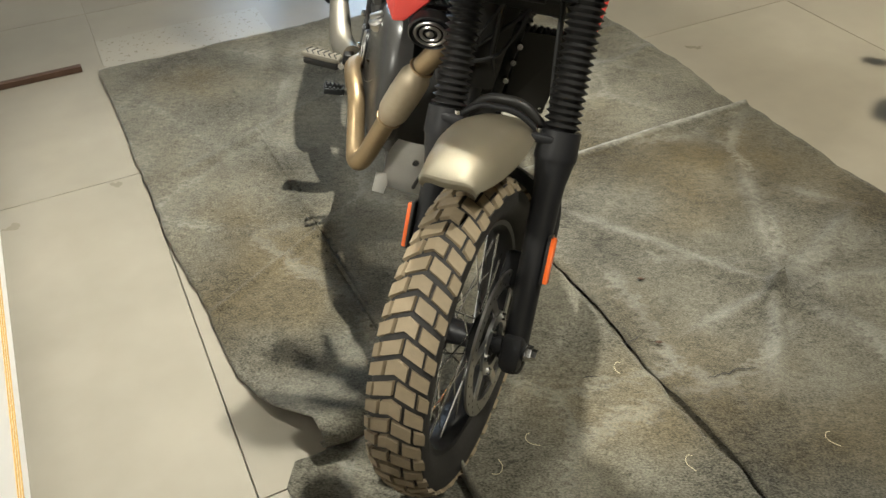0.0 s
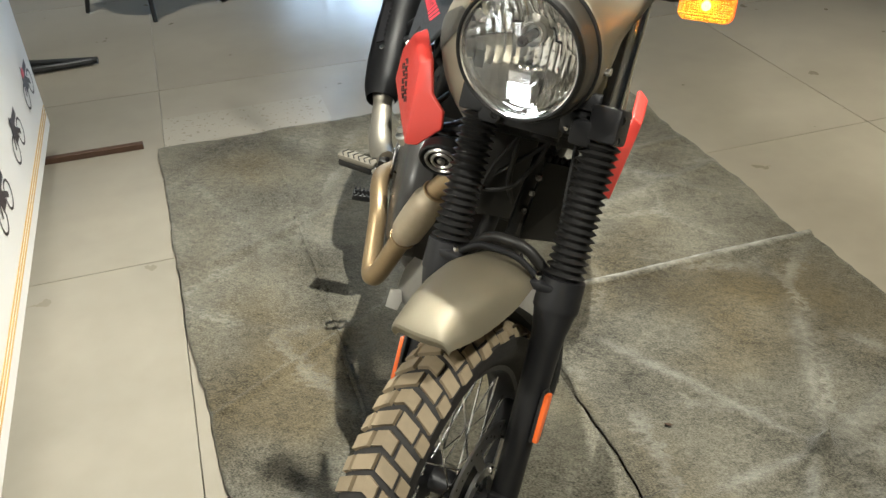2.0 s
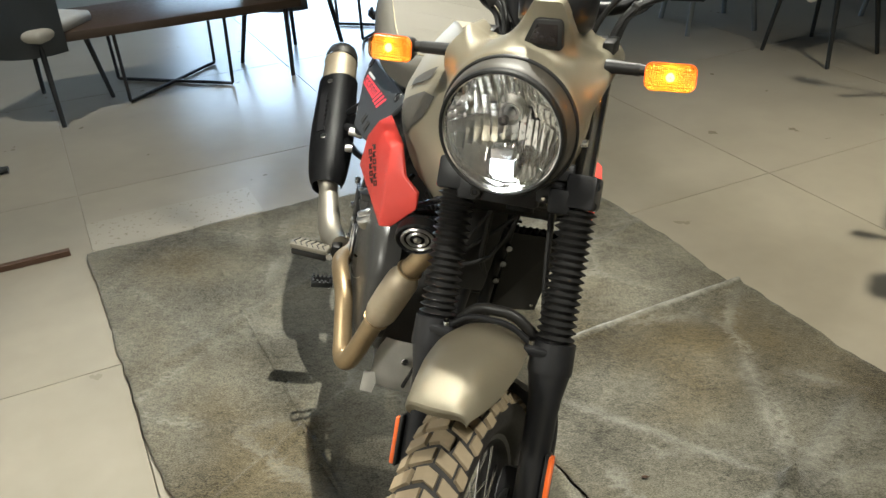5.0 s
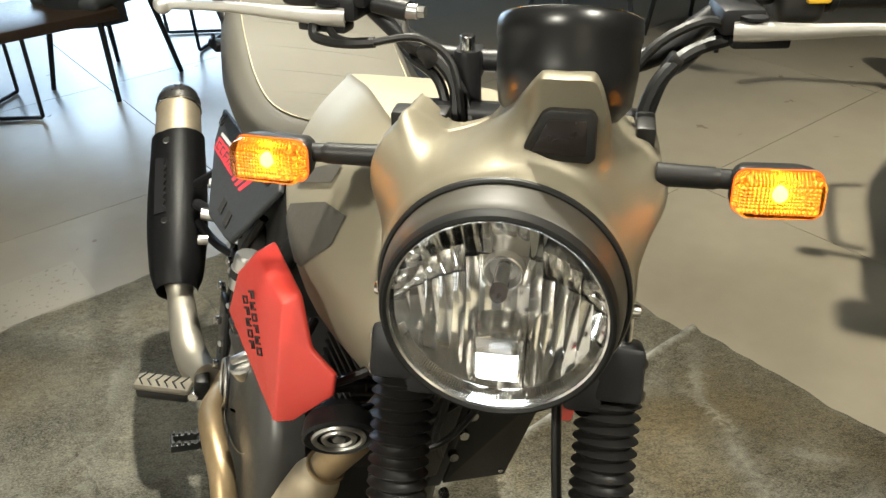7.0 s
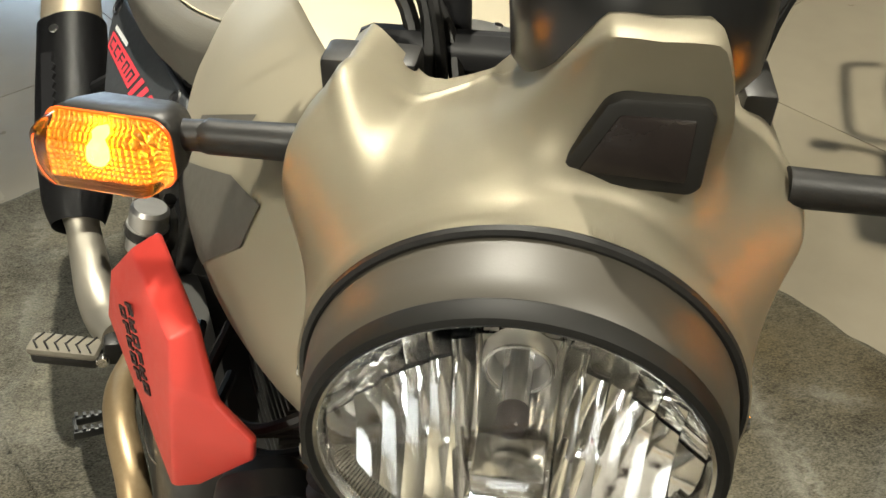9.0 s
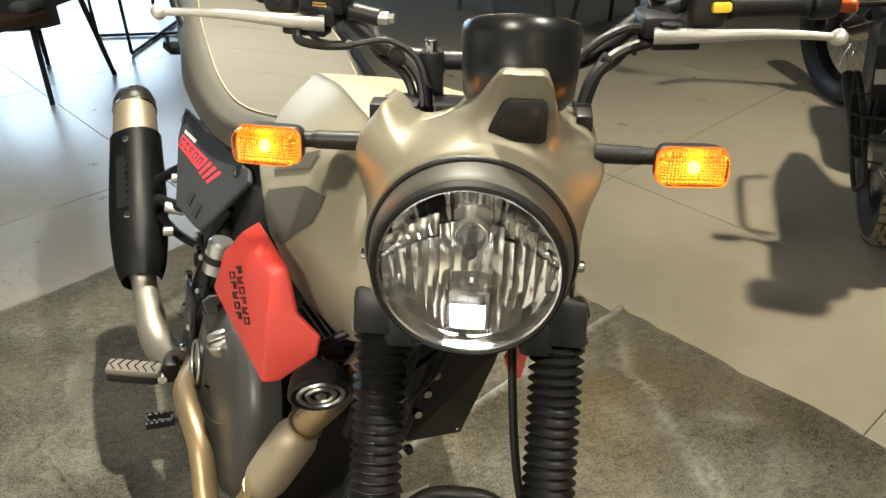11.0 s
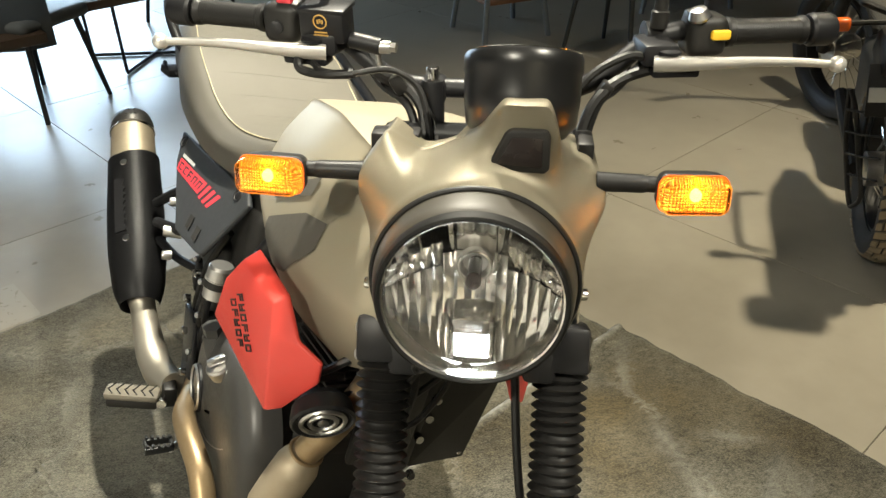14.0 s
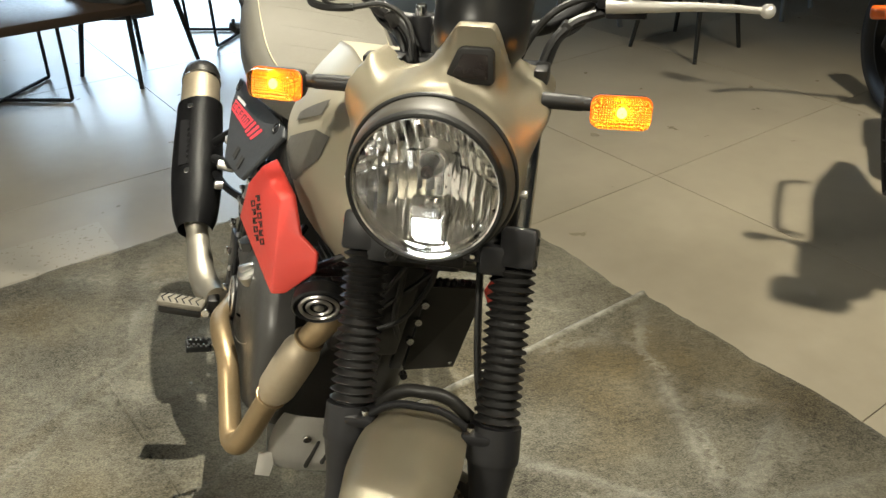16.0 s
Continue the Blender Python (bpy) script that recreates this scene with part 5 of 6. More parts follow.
# right cover: a swollen oval shell
OUT = [(0.555, 0.47), (0.575, 0.57), (0.66, 0.64), (0.79, 0.62), (0.87, 0.60), (0.965, 0.535), (1.0, 0.44), (0.965, 0.345), (0.86, 0.295), (0.70, 0.30), (0.59, 0.37)]
oline = smooth_line([(0, a, b) for a, b in OUT + OUT[:1]], 4)[:-1]
cy, cz = 0.80, 0.455
rings = []
for k, (f, x) in enumerate(((1.0, -0.16), (1.0, -0.195), (0.985, -0.208), (0.95, -0.218), (0.86, -0.226), (0.70, -0.232), (0.4, -0.236), (0.02, -0.237))):
    rings.append([Vector((x - 0.02 * (p.y - 0.8), cy + (p.y - cy) * f, cz + (p.z - cz) * f)) for p in oline])
cover = fp("clutch_cover", loft(rings, caps=False), ENGINE, eng, "graphite clutch cover", sharp=60)
# alloy colour paints the highlight along the ridge of the clutch cover
fp("cover_crease", tube([(-0.2345, 0.93, 0.38), (-0.239, 0.86, 0.385), (-0.2385, 0.76, 0.42), (-0.2315, 0.68, 0.47), (-0.214, 0.64, 0.52)], 0.0011, 8), ALLOY, eng)
fp("round_badge", merge(lathe([(0.048, 0), (0.048, 0.006), (0.045, 0.009), (0.038, 0.009), (0.036, 0.006), (0.001, 0.006)], (-0.2375, 0.885, 0.445), (-1, 0, 0), 36, caps=False)), BLACK, eng)
fp("badge_ring", torus((-0.2465, 0.885, 0.445), (-1, 0, 0), 0.043, 0.0032, 36, 6), ALLOY, eng)
fp("badge_bars", merge(*[box((-0.2455, 0.890 + 0.011 * k, 0.455), (0.003, 0.006, 0.036), (0, 0, 0), 0.001) for k in (-1, 0, 1)]), ALLOY, eng)
fp("filler_plug", merge(lathe([(0.024, 0), (0.024, 0.02), (0.021, 0.024)], (-0.225, 0.765, 0.575), (-0.55, -0.1, 0.85), 24), box((-0.240, 0.763, 0.602), (0.034, 0.012, 0.014), (0, -28, 0), 0.004)), ALLOY, eng)
fp("cylinder_boss", merge(lathe([(0.026, 0), (0.024, 0.05), (0.020, 0.056)], (-0.212, 0.865, 0.535), (-0.3, 0, 1), 24), lathe([(0.02, 0.056), (0.02, 0.075)], (-0.212, 0.865, 0.535), (-0.3, 0, 1), 6)), ENGINE, eng)
for p in ((-0.19, 0.66, 0.60), (-0.20, 0.90, 0.595), (-0.205, 0.985, 0.50), (-0.205, 0.62, 0.42), (-0.20, 0.64, 0.36)):
    fp("cover_bolt", bolt(Vector(p), (-1, 0, 0.2), 0.008, 0.016), CHROME, eng)
fp("injector_body", merge(lathe([(0.024, 0), (0.024, 0.06), (0.02, 0.065)], (-0.235, 0.868, 0.67), (0.1, 0.05, 1), 24), lathe([(0.026, 0.02), (0.026, 0.038)], (-0.235, 0.868, 0.67), (0.1, 0.05, 1), 24)), ALLOY, eng)
fp("injector_band", lathe([(0.0265, 0.022), (0.0265, 0.036)], (-0.235, 0.868, 0.67), (0.1, 0.05, 1), 24), RUBBER, eng)

for k, pts in enumerate((((-0.17, 0.60, 0.80), (-0.20, 0.53, 0.79), (-0.17, 0.47, 0.80), (-0.12, 0.45, 0.84)), ((-0.19, 0.66, 0.74), (-0.205, 0.58, 0.76), (-0.18, 0.50, 0.77), (-0.12, 0.47, 0.79)), ((-0.16, 0.62, 0.70), (-0.185, 0.55, 0.71), (-0.15, 0.49, 0.73), (-0.09, 0.47, 0.76)), ((-0.20, 0.93, 0.70), (-0.225, 0.98, 0.60), (-0.228, 1.02, 0.50), (-0.235, 1.03, 0.40)), ((-0.19, 1.02, 0.72), (-0.215, 1.06, 0.62), (-0.22, 1.10, 0.52), (-0.23, 1.10, 0.40)))):
    fp("hose", tube(pts, 0.0065 if k < 3 else 0.009, 8), RUBBER)
random.seed(21)
for y, z in ((0.965, 0.64), (0.99, 0.545), (1.01, 0.44), (1.085, 0.62), (1.11, 0.50)):
    fp("link_bolt", bolt(Vector((-0.236 + random.uniform(-0.006, 0.006), y, z)), (-0.8, -0.5, 0.25), random.uniform(0.005, 0.007), 0.010), ALLOY)
for y, z, a in ((0.985, 0.57, 14), (1.105, 0.57, 20), (1.02, 0.46, 8)):
    fp("mount_plate", box((-0.226, y, z), (0.012, 0.034, 0.075), (a, 0, 0), 0.004), BLACK)

# exhaust
ex = fp("exhaust_header", tube([(-0.02, 0.56, 0.775), (-0.075, 0.485, 0.755), (-0.115, 0.470, 0.705), (-0.138, 0.478, 0.660), (-0.148, 0.484, 0.638)], 0.0235, 20), HEADER, None, "heat-tinted steel exhaust header")
fp("catalyst", tube([(-0.148, 0.484, 0.638), (-0.152, 0.487, 0.622), (-0.157, 0.491, 0.603), (-0.170, 0.502, 0.552), (-0.183, 0.513, 0.500), (-0.188, 0.517, 0.482), (-0.192, 0.520, 0.467)], [0.0245, 0.028, 0.036, 0.037, 0.036, 0.029, 0.0245], 24, 5), PIPE, ex, "swollen steel catalyst pipe")
for p, r in (((-0.1485, 0.4845, 0.636), 0.026), ((-0.1905, 0.519, 0.472), 0.0275)):
    fp("pipe_band", torus(p, (-0.25, 0.2, -1), r, 0.0032, 28, 8), HEADER, ex)
fp("lower_pipe", tube([(-0.192, 0.520, 0.467), (-0.206, 0.528, 0.410), (-0.219, 0.537, 0.358), (-0.231, 0.552, 0.318), (-0.241, 0.583, 0.304), (-0.247, 0.628, 0.338), (-0.256, 0.70, 0.400), (-0.268, 0.78, 0.415), (-0.266, 0.86, 0.40), (-0.240, 0.95, 0.37), (-0.215, 1.03, 0.355)], [0.0235, 0.0235, 0.0235, 0.0235, 0.0235, 0.0225, 0.022, 0.022, 0.022, 0.022, 0.022], 20), HEADER, ex)
fp("link_pipe", tube([(-0.262, 1.03, 0.335), (-0.272, 1.06, 0.325), (-0.284, 1.10, 0.318), (-0.297, 1.15, 0.330), (-0.306, 1.20, 0.362), (-0.314, 1.24, 0.395), (-0.322, 1.285, 0.428)], [0.029, 0.033, 0.035, 0.034, 0.031, 0.028, 0.036], 20), STEEL, ex)
ma, mb_ = Vector((-0.322, 1.275, 0.425)), Vector((-0.325, 1.715, 0.665))
md = (mb_ - ma).normalized()
muf = fp("muffler", tube([ma, ma + md * 0.03, ma + md * 0.06, ma + md * 0.28, ma + md * 0.46, ma + md * 0.475], [0.036, 0.052, 0.056, 0.057, 0.051, 0.044], 28, 4), PIPE, None, "steel muffler with black heat shield")
fp("end_cap", tube([ma + md * 0.458, ma + md * 0.478, ma + md * 0.50, ma + md * 0.515], [0.053, 0.052, 0.044, 0.03], 28, 3), ENDCAP, muf, "dark steel end cap")
fp("cap_band", torus(ma + md * 0.452, md, 0.0525, 0.0028, 36, 8), CHROME, muf)


def shield(u, v):
    h = -0.045 + 0.395 * u
    a = radians(-80 + 262 * v)
    up = (Vector((0, -0.48, 0.876)) - md * md.dot(Vector((0, -0.48, 0.876)))).normalized()
    sd = Vector((-1, 0, 0))
    sd = (sd - md * sd.dot(md)).normalized()
    r = lerp_table([(-0.045, 0.043), (-0.01, 0.055), (0.04, 0.0612), (0.34, 0.0615), (0.36, 0.0605)], h)[0]
    return ma + md * (h + 0.035 * abs(v - 0.5) * (u > 0.5)) + (sd * math.cos(a) + up * math.sin(a)) * r


hs = fp("heat_shield", sheet(shield, 24, 24, 0.003), BLACK, muf, "black heat shield")
MU = (Vector((0, -0.48, 0.876)) - md * md.dot(Vector((0, -0.48, 0.876)))).normalized()
for h in (0.10, 0.315):
    fp("shield_bolt", bolt(ma + md * h + (Vector((-0.45, 0, 0)) + MU * 0.89).normalized() * 0.063, Vector((-0.45, 0, 0)) + MU * 0.89, 0.009, 0.006), CHROME, hs)
teeth = [(-0.012, -0.07), (0.016, -0.07)] + [q for k in range(7) for q in ((0.016, -0.06 + 0.018 * k), (0.010, -0.051 + 0.018 * k))] + [(0.012, 0.075), (-0.012, 0.08)]
bm = plate(teeth, 0.005)
TD = (Vector((-0.62, 0, 0)) + MU * 0.78).normalized()
bm.transform(Matrix.Translation(ma + md * 0.19 + TD * 0.064) @ Matrix((md.cross(TD), md, TD)).transposed().to_4x4())
fp("toothed_plate", bm, BLACK, hs, smooth=False)
fp("muffler_bracket", merge(tube([(-0.205, 1.20, 0.62), (-0.25, 1.24, 0.60), (-0.285, 1.36, 0.555)], 0.012, 10), tube([(-0.20, 1.14, 0.55), (-0.25, 1.24, 0.53), (-0.28, 1.34, 0.52)], 0.010, 10), tube([(-0.20, 1.30, 0.70), (-0.245, 1.32, 0.66), (-0.285, 1.40, 0.585)], 0.012, 10)), BLACK)
fp("bracket_bush", lathe([(0.013, -0.02), (0.013, 0.02)], (-0.262, 1.26, 0.585), (-1, 0.3, 0), 18), ALLOY)
for p in ((-0.27, 1.20, 0.56), (-0.25, 1.30, 0.64)):
    fp("bracket_bolt", bolt(Vector(p), (-1, 0, 0), 0.011, 0.02), ALLOY)

# right foot controls
PEG = pose(-0.343, 1.032, 0.306, 0, -7, -20)


def at_peg(b):
    b.transform(PEG)
    return b


peg = fp("foot_peg", merge(at_peg(box((0, 0, -0.006), (0.108, 0.036, 0.024), (0, 0, 0), 0.007)), box((-0.272, 1.022, 0.322), (0.03, 0.04, 0.05), (0, 0, 0), 0.006)), RUBBER, None, "black folding foot peg with grooved rubber")
fp("peg_pad", at_peg(box((0, 0, 0.012), (0.114, 0.044, 0.018), (0, 0, 0), 0.0085)), PEGPAD, peg)
for k in range(6):
    fp("peg_groove", at_peg(merge(box((-0.043 + 0.017 * k, -0.009, 0.0215), (0.003, 0.022, 0.003), (0, 0, 38), 0.001, 1), box((-0.043 + 0.017 * k, 0.009, 0.0215), (0.003, 0.022, 0.003), (0, 0, -24), 0.001, 1))), RUBBER, peg)
fp("peg_bolt", bolt(Vector((-0.288, 1.004, 0.314)), (-0.2, -1, 0.1), 0.011, 0.012), CHROME, peg)
fp("peg_plate", merge(box((-0.235, 1.05, 0.40), (0.012, 0.12, 0.20), (-12, 0, 0), 0.005), tube([(-0.215, 0.98, 0.55), (-0.22, 1.02, 0.45), (-0.23, 1.06, 0.35)], 0.012, 10), tube([(-0.21, 1.05, 0.62), (-0.215, 1.08, 0.52), (-0.225, 1.10, 0.42)], 0.010, 10)), BLACK, None, "black foot peg plate")
for p in ((-0.243, 1.07, 0.45), (-0.243, 1.03, 0.37), (-0.24, 1.09, 0.52), (-0.232, 1.06, 0.60)):
    fp("plate_bolt", bolt(Vector(p), (-1, -0.2, 0.2), 0.009, 0.012), CHROME)
ped = fp("brake_pedal", tube([(-0.245, 1.05, 0.31), (-0.252, 0.98, 0.27), (-0.258, 0.92, 0.275), (-0.265, 0.885, 0.300), (-0.285, 0.868, 0.305)], 0.008, 10), ALLOY, None, "steel rear brake pedal")
fp("pedal_tip", merge(*[box((-0.305, 0.862 + d, 0.310), (0.055, 0.006, 0.016), (0, 0, 8), 0.001) for d in (0, 0.026)], *[box((-0.330 + 0.025 * k * 2, 0.875, 0.310), (0.005, 0.026, 0.014), (0, 0, 8), 0.001) for k in range(2)], *[box((-0.328 + 0.011 * k, 0.862 + d, 0.320), (0.005, 0.007, 0.006), (0, 0, 8)) for k in range(5) for d in (0, 0.026)]), FRAMECOL, ped)

# skid plate
def skid(u, v):
    s = 2 * v - 1
    y, z, w = lerp_table([(0, 0.532, 0.405, 0.150), (0.25, 0.532, 0.36, 0.165), (0.55, 0.537, 0.27, 0.168), (0.72, 0.57, 0.228, 0.158), (1, 0.80, 0.225, 0.14)], u)
    return Vector((w * s, y + 0.03 * abs(s) ** 4, z - 0.012 * abs(s) ** 4 * (1 - u)))


sk = fp("skid_plate", sheet(skid, 24, 16, 0.004), SKID, None, "bare aluminium skid plate")
for x, a in ((-0.082, 14), (-0.050, 14), (0.05, -14), (0.082, -14)):
    fp("skid_slot", box((x, 0.5335, 0.308 + 0.01 * (abs(x) < 0.06)), (0.009, 0.010, 0.075), (-3, a, 0), 0.004), CARCASS, sk)
for x in (-0.101, 0.101):
    fp("skid_bolt", bolt(Vector((x, 0.527, 0.356)), (0, -1, 0.1), 0.009, 0.006), CHROME, sk)
fp("skid_tab", plate([(-0.016, -0.026), (0.014, -0.03), (0.02, 0.0), (0.012, 0.028), (-0.014, 0.026)], 0.003, Matrix.Translation((-0.172, 0.553, 0.262)) @ Matrix.Rotation(radians(78), 4, "X"), 0.001), SKID, sk)
fp("side_stand", tube([(0.12, 0.85, 0.30), (0.20, 0.80, 0.16), (0.27, 0.76, 0.06)], 0.012, 12), BLACK)

# rear wheel
RC = Vector((0, 1.455, 0.29))
fp("rear_tyre", lathe(tyre_profile(0.322, 0.06, 0.212), RC, X, 56, caps=False), CARCASS, None, "black rear tyre")
fp("rear_rim", lathe([(0.205, -0.035), (0.218, -0.035), (0.205, -0.012), (0.203, 0.012), (0.218, 0.035), (0.205, 0.035), (0.197, 0), (0.205, -0.035)], RC, X, 48, caps=False), BLACK)
fp("rear_hub", merge(lathe([(0.06, -0.06), (0.06, 0.06)], RC, X, 28), *[tube([RC + Vector((0.04 * (1 if k % 2 else -1), 0.05 * math.cos(k * 0.3927), 0.05 * math.sin(k * 0.3927))), RC + Vector((0, 0.13 * math.cos(k * 0.3927 + 0.15), 0.13 * math.sin(k * 0.3927 + 0.15))), RC + Vector((0, 0.205 * math.cos(k * 0.3927 + 0.2), 0.205 * math.sin(k * 0.3927 + 0.2)))], 0.0025, 6, 1) for k in range(16)]), BLACK)
fp("rear_fender", sheet(lambda u, v: Vector(((2 * v - 1) * 0.085, 1.455 + 0.37 * math.sin(radians(-60 + 110 * u)), 0.33 + 0.37 * math.cos(radians(-60 + 110 * u)) - 0.02 * (2 * v - 1) ** 2)), 20, 8, 0.004), PLASTIC)

# ---- the place round it ----
def on_grid(bm):
    bm.transform(GRID)
    return bm


# felt sheets, laid in the direction of the tiles
def felt(name, e1, e2, z, seed, label, ripple=0.004, fold=(), edge=0.0, wear=0.0, roll=None, rear=None, mat=None):
    noise.seed_set(seed)
    a0, a1 = e1
    b0, b1 = e2
    nu, nv = int((a1 - a0) / 0.013), int((b1 - b0) / 0.013)

    def fn(u, v):
        x = a0 + (a1 - a0) * u
        low, high = b0, rear(x) if rear else b1
        y, lift = low + (high - low) * v, 0.0
        if roll and x < roll[2]:
            yc, r, end = roll[:3]
            way = v * (b1 - yc + math.pi * r)
            if way < math.pi * r:
                y, lift = yc - r * math.sin(way / r), r * (1 - math.cos(way / r))
            else:
                y = yc + way - math.pi * r
                lift = 2 * r * max(0, 1 - (y - yc) / roll[3]) ** 2 * (1 + 1.2 * min(1, (y - yc) / roll[3]))
            x += (line_table(roll[4], y)[0] - a0) * (1 - (x - a0) / (end - a0))
            low = y - 1
        w = lambda p, s, k: noise.noise(Vector((p * s, k, seed)))
        x += (0.018 * w(y, 4, 1.7) + 0.010 * w(y, 15, 3.1)) * (abs(2 * u - 1) ** 6)
        y += (0.022 * w(x, 4, 5.7) + 0.010 * w(x, 15, 9.1)) * (abs(2 * v - 1) ** 6)
        h = z + ripple * (noise.noise(Vector((x * 2.2, y * 2.2, seed))) + 0.55 * noise.noise(Vector((x * 6, y * 5, seed + 4))) + 0.25 * noise.noise(Vector((x * 15, y * 13, seed + 9)))) + ripple * 0.6
        for fx, fy, gx, gy, amp, wide in fold:
            d = Vector((gx - fx, gy - fy))
            t = max(0, min(1, ((x - fx) * d.x + (y - fy) * d.y) / d.length_squared))
            q = math.hypot(x - fx - d.x * t, y - fy - d.y * t)
            h += amp * math.exp(-(q / wide) ** 2)
        h += edge * (0.013 * math.exp(-((b1 - y - 0.012) / 0.013) ** 2) + 0.005 * math.exp(-((x - a0 - 0.01) / 0.013) ** 2) * (0.6 + 0.8 * w(y, 6, 2.0)))
        return Vector((x, y, max(h, z - 0.002) + lift))

    bm = sheet(fn, nu, nv)
    layer = bm.verts.layers.float.new("worn")
    for q in bm.verts:
        for fx, fy, gx, gy, amp, wide in fold:
            d = Vector((gx - fx, gy - fy))
            t = ((q.co.x - fx) * d.x + (q.co.y - fy) * d.y) / d.length_squared
            off = ((q.co.x - fx) * d.y - (q.co.y - fy) * d.x) / d.length
            if 0 < t < 1:
                q[layer] = max(q[layer], wear * math.exp(-((off - 0.6 * wide) / (wide * (0.5 + 1.6 * t))) ** 2) * min(1, 4 * (1 - t)) * min(1, 5 * t) * min(0.85, 0.4 + 1.2 * abs(noise.noise(Vector((q.co.x * 9, q.co.y * 9, seed))))))
        if edge:
            gone = b1 - q.co.y
            q[layer] = max(q[layer], 1.5 * math.exp(-((gone - 0.006) / 0.011) ** 2) * (0.75 + 0.5 * noise.noise(Vector((q.co.x * 12, 0, seed)))))
    bm.faces.ensure_lookup_table()
    bm.normal_update()
    if bm.faces[0].normal.z < 0:
        bmesh.ops.reverse_faces(bm, faces=bm.faces[:])
    ob = tagged(part(name, on_grid(bm), mat or FELT, label=label, sharp=180), category="felt sheet", group="felt under the motorcycle")
    sol = ob.modifiers.new("thickness", "SOLIDIFY")
    sol.thickness, sol.offset = 0.003, -1
    return ob


KNOT = (1.69, 1.02)  # where the creases of the stained sheet meet
FOLDS = [(*KNOT, x, y, h, w) for x, y, h, w in ((1.33, 1.60, 0.008, 0.014), (1.42, 0.72, 0.012, 0.018), (2.13, 1.17, 0.014, 0.022), (2.12, 0.86, 0.014, 0.024), (1.36, 0.98, 0.010, 0.014), (2.0, 1.55, 0.011, 0.020), (1.95, 0.3, 0.010, 0.024))]
# the left sheet's outer edge, by the distance along the tiles' other direction
LEFT_EDGE = [(0.9, 0.455), (1.06, 0.455), (1.12, 0.445), (1.18, 0.40), (1.26, 0.36), (1.39, 0.33), (1.62, 0.315), (1.89, 0.295), (2.43, 0.27), (3.2, 0.262)]
felt("felt_sheet", (0.265, 1.218), (-0.4, 3.14), 0.006, 3, "grey needle felt sheet with its front edge curled into a roll", ripple=0.008, roll=(1.10, 0.034, 0.69, 0.27, LEFT_EDGE), fold=((0.4, 2.3, 1.0, 2.55, 0.006, 0.02), (0.33, 1.62, 1.0, 1.98, 0.008, 0.009), (0.6, 2.8, 0.8, 1.9, 0.004, 0.03)))
felt("felt_sheet", (1.223, 2.25), (-0.4, 1.80), 0.009, 8, "creased grey felt sheet with brownish stains", ripple=0.007, edge=1.0, fold=FOLDS, wear=0.45, mat=STAINEDDIM)
felt("felt_sheet", (1.17, 2.23), (1.74, 3.12), 0.004, 12, "grey felt sheet lying behind the stand", ripple=0.009, wear=0.5, fold=((1.4, 2.9, 2.1, 2.1, 0.010, 0.02), (1.3, 2.4, 2.2, 2.5, 0.010, 0.02), (1.5, 2.75, 2.2, 2.78, 0.014, 0.016), (1.35, 2.1, 2.2, 2.28, 0.010, 0.018)))
felt("felt_sheet", (0.345, 1.9), (-0.4, 1.68), 0.0005, 15, "dark front felt sheet under the front tyre", ripple=0.003, rear=lambda x: line_table([(0.345, 1.03), (0.37, 1.085), (0.62, 1.09), (0.72, 1.68)], x)[0])

# printed display board on a brown stand
board = tagged(new("display_board"), "white printed display board on a brown steel stand", "display board")
pan = part("panel", on_grid(box((-0.147, 1.50, 0.70), (0.03, 3.66, 1.20), (0, 0, 0), 0.002)), BOARD, board, smooth=False)
for k in range(3):
    part("gold_stripe", on_grid(box((-0.131, 1.50, 0.155 + 0.016 * k), (0.002, 3.64, 0.005))), GOLDPRINT, board, smooth=False)


def printed_bike(y, z, s, colour):
    """A flat little side view of a motorcycle, printed on the board."""
    bms = []
    for dy in (-0.07, 0.07):
        bms.append(torus((-0.1305, y + dy * s, z), (1, 0, 0), 0.042 * s, 0.005 * s, 22, 5))
    for (ay, az), (by, bz), w in (((-0.07, 0), (-0.04, 0.06), 0.008), ((-0.04, 0.06), (-0.03, 0.095), 0.006), ((0.07, 0), (0.02, 0.03), 0.01), ((0.02, 0.03), (-0.04, 0.03), 0.03), ((0.08, 0.07), (0.0, 0.062), 0.016)):
        bms.append(tube([(-0.1305, y + ay * s, z + az * s), (-0.1305, y + (ay + by) / 2 * s, z + (az + bz) / 2 * s), (-0.1305, y + by * s, z + bz * s)], w * s, 6, 1))
    bm = merge(*bms)
    for v in bm.verts:
        v.co.x = -0.1305 + (v.co.x + 0.1305) * 0.02
    part("printed_motorcycle", on_grid(bm), DARKPRINT, board, smooth=False)
    bm = tube([(-0.1295, y - 0.045 * s, z + 0.066 * s), (-0.1295, y - 0.02 * s, z + 0.07 * s), (-0.1295, y + 0.005 * s, z + 0.064 * s)], [0.012 * s, 0.018 * s, 0.010 * s], 8, 3)
    for v in bm.verts:
        v.co.x = -0.1295 + (v.co.x + 0.1295) * 0.02
    part("printed_tank", on_grid(bm), colour, board, smooth=False)


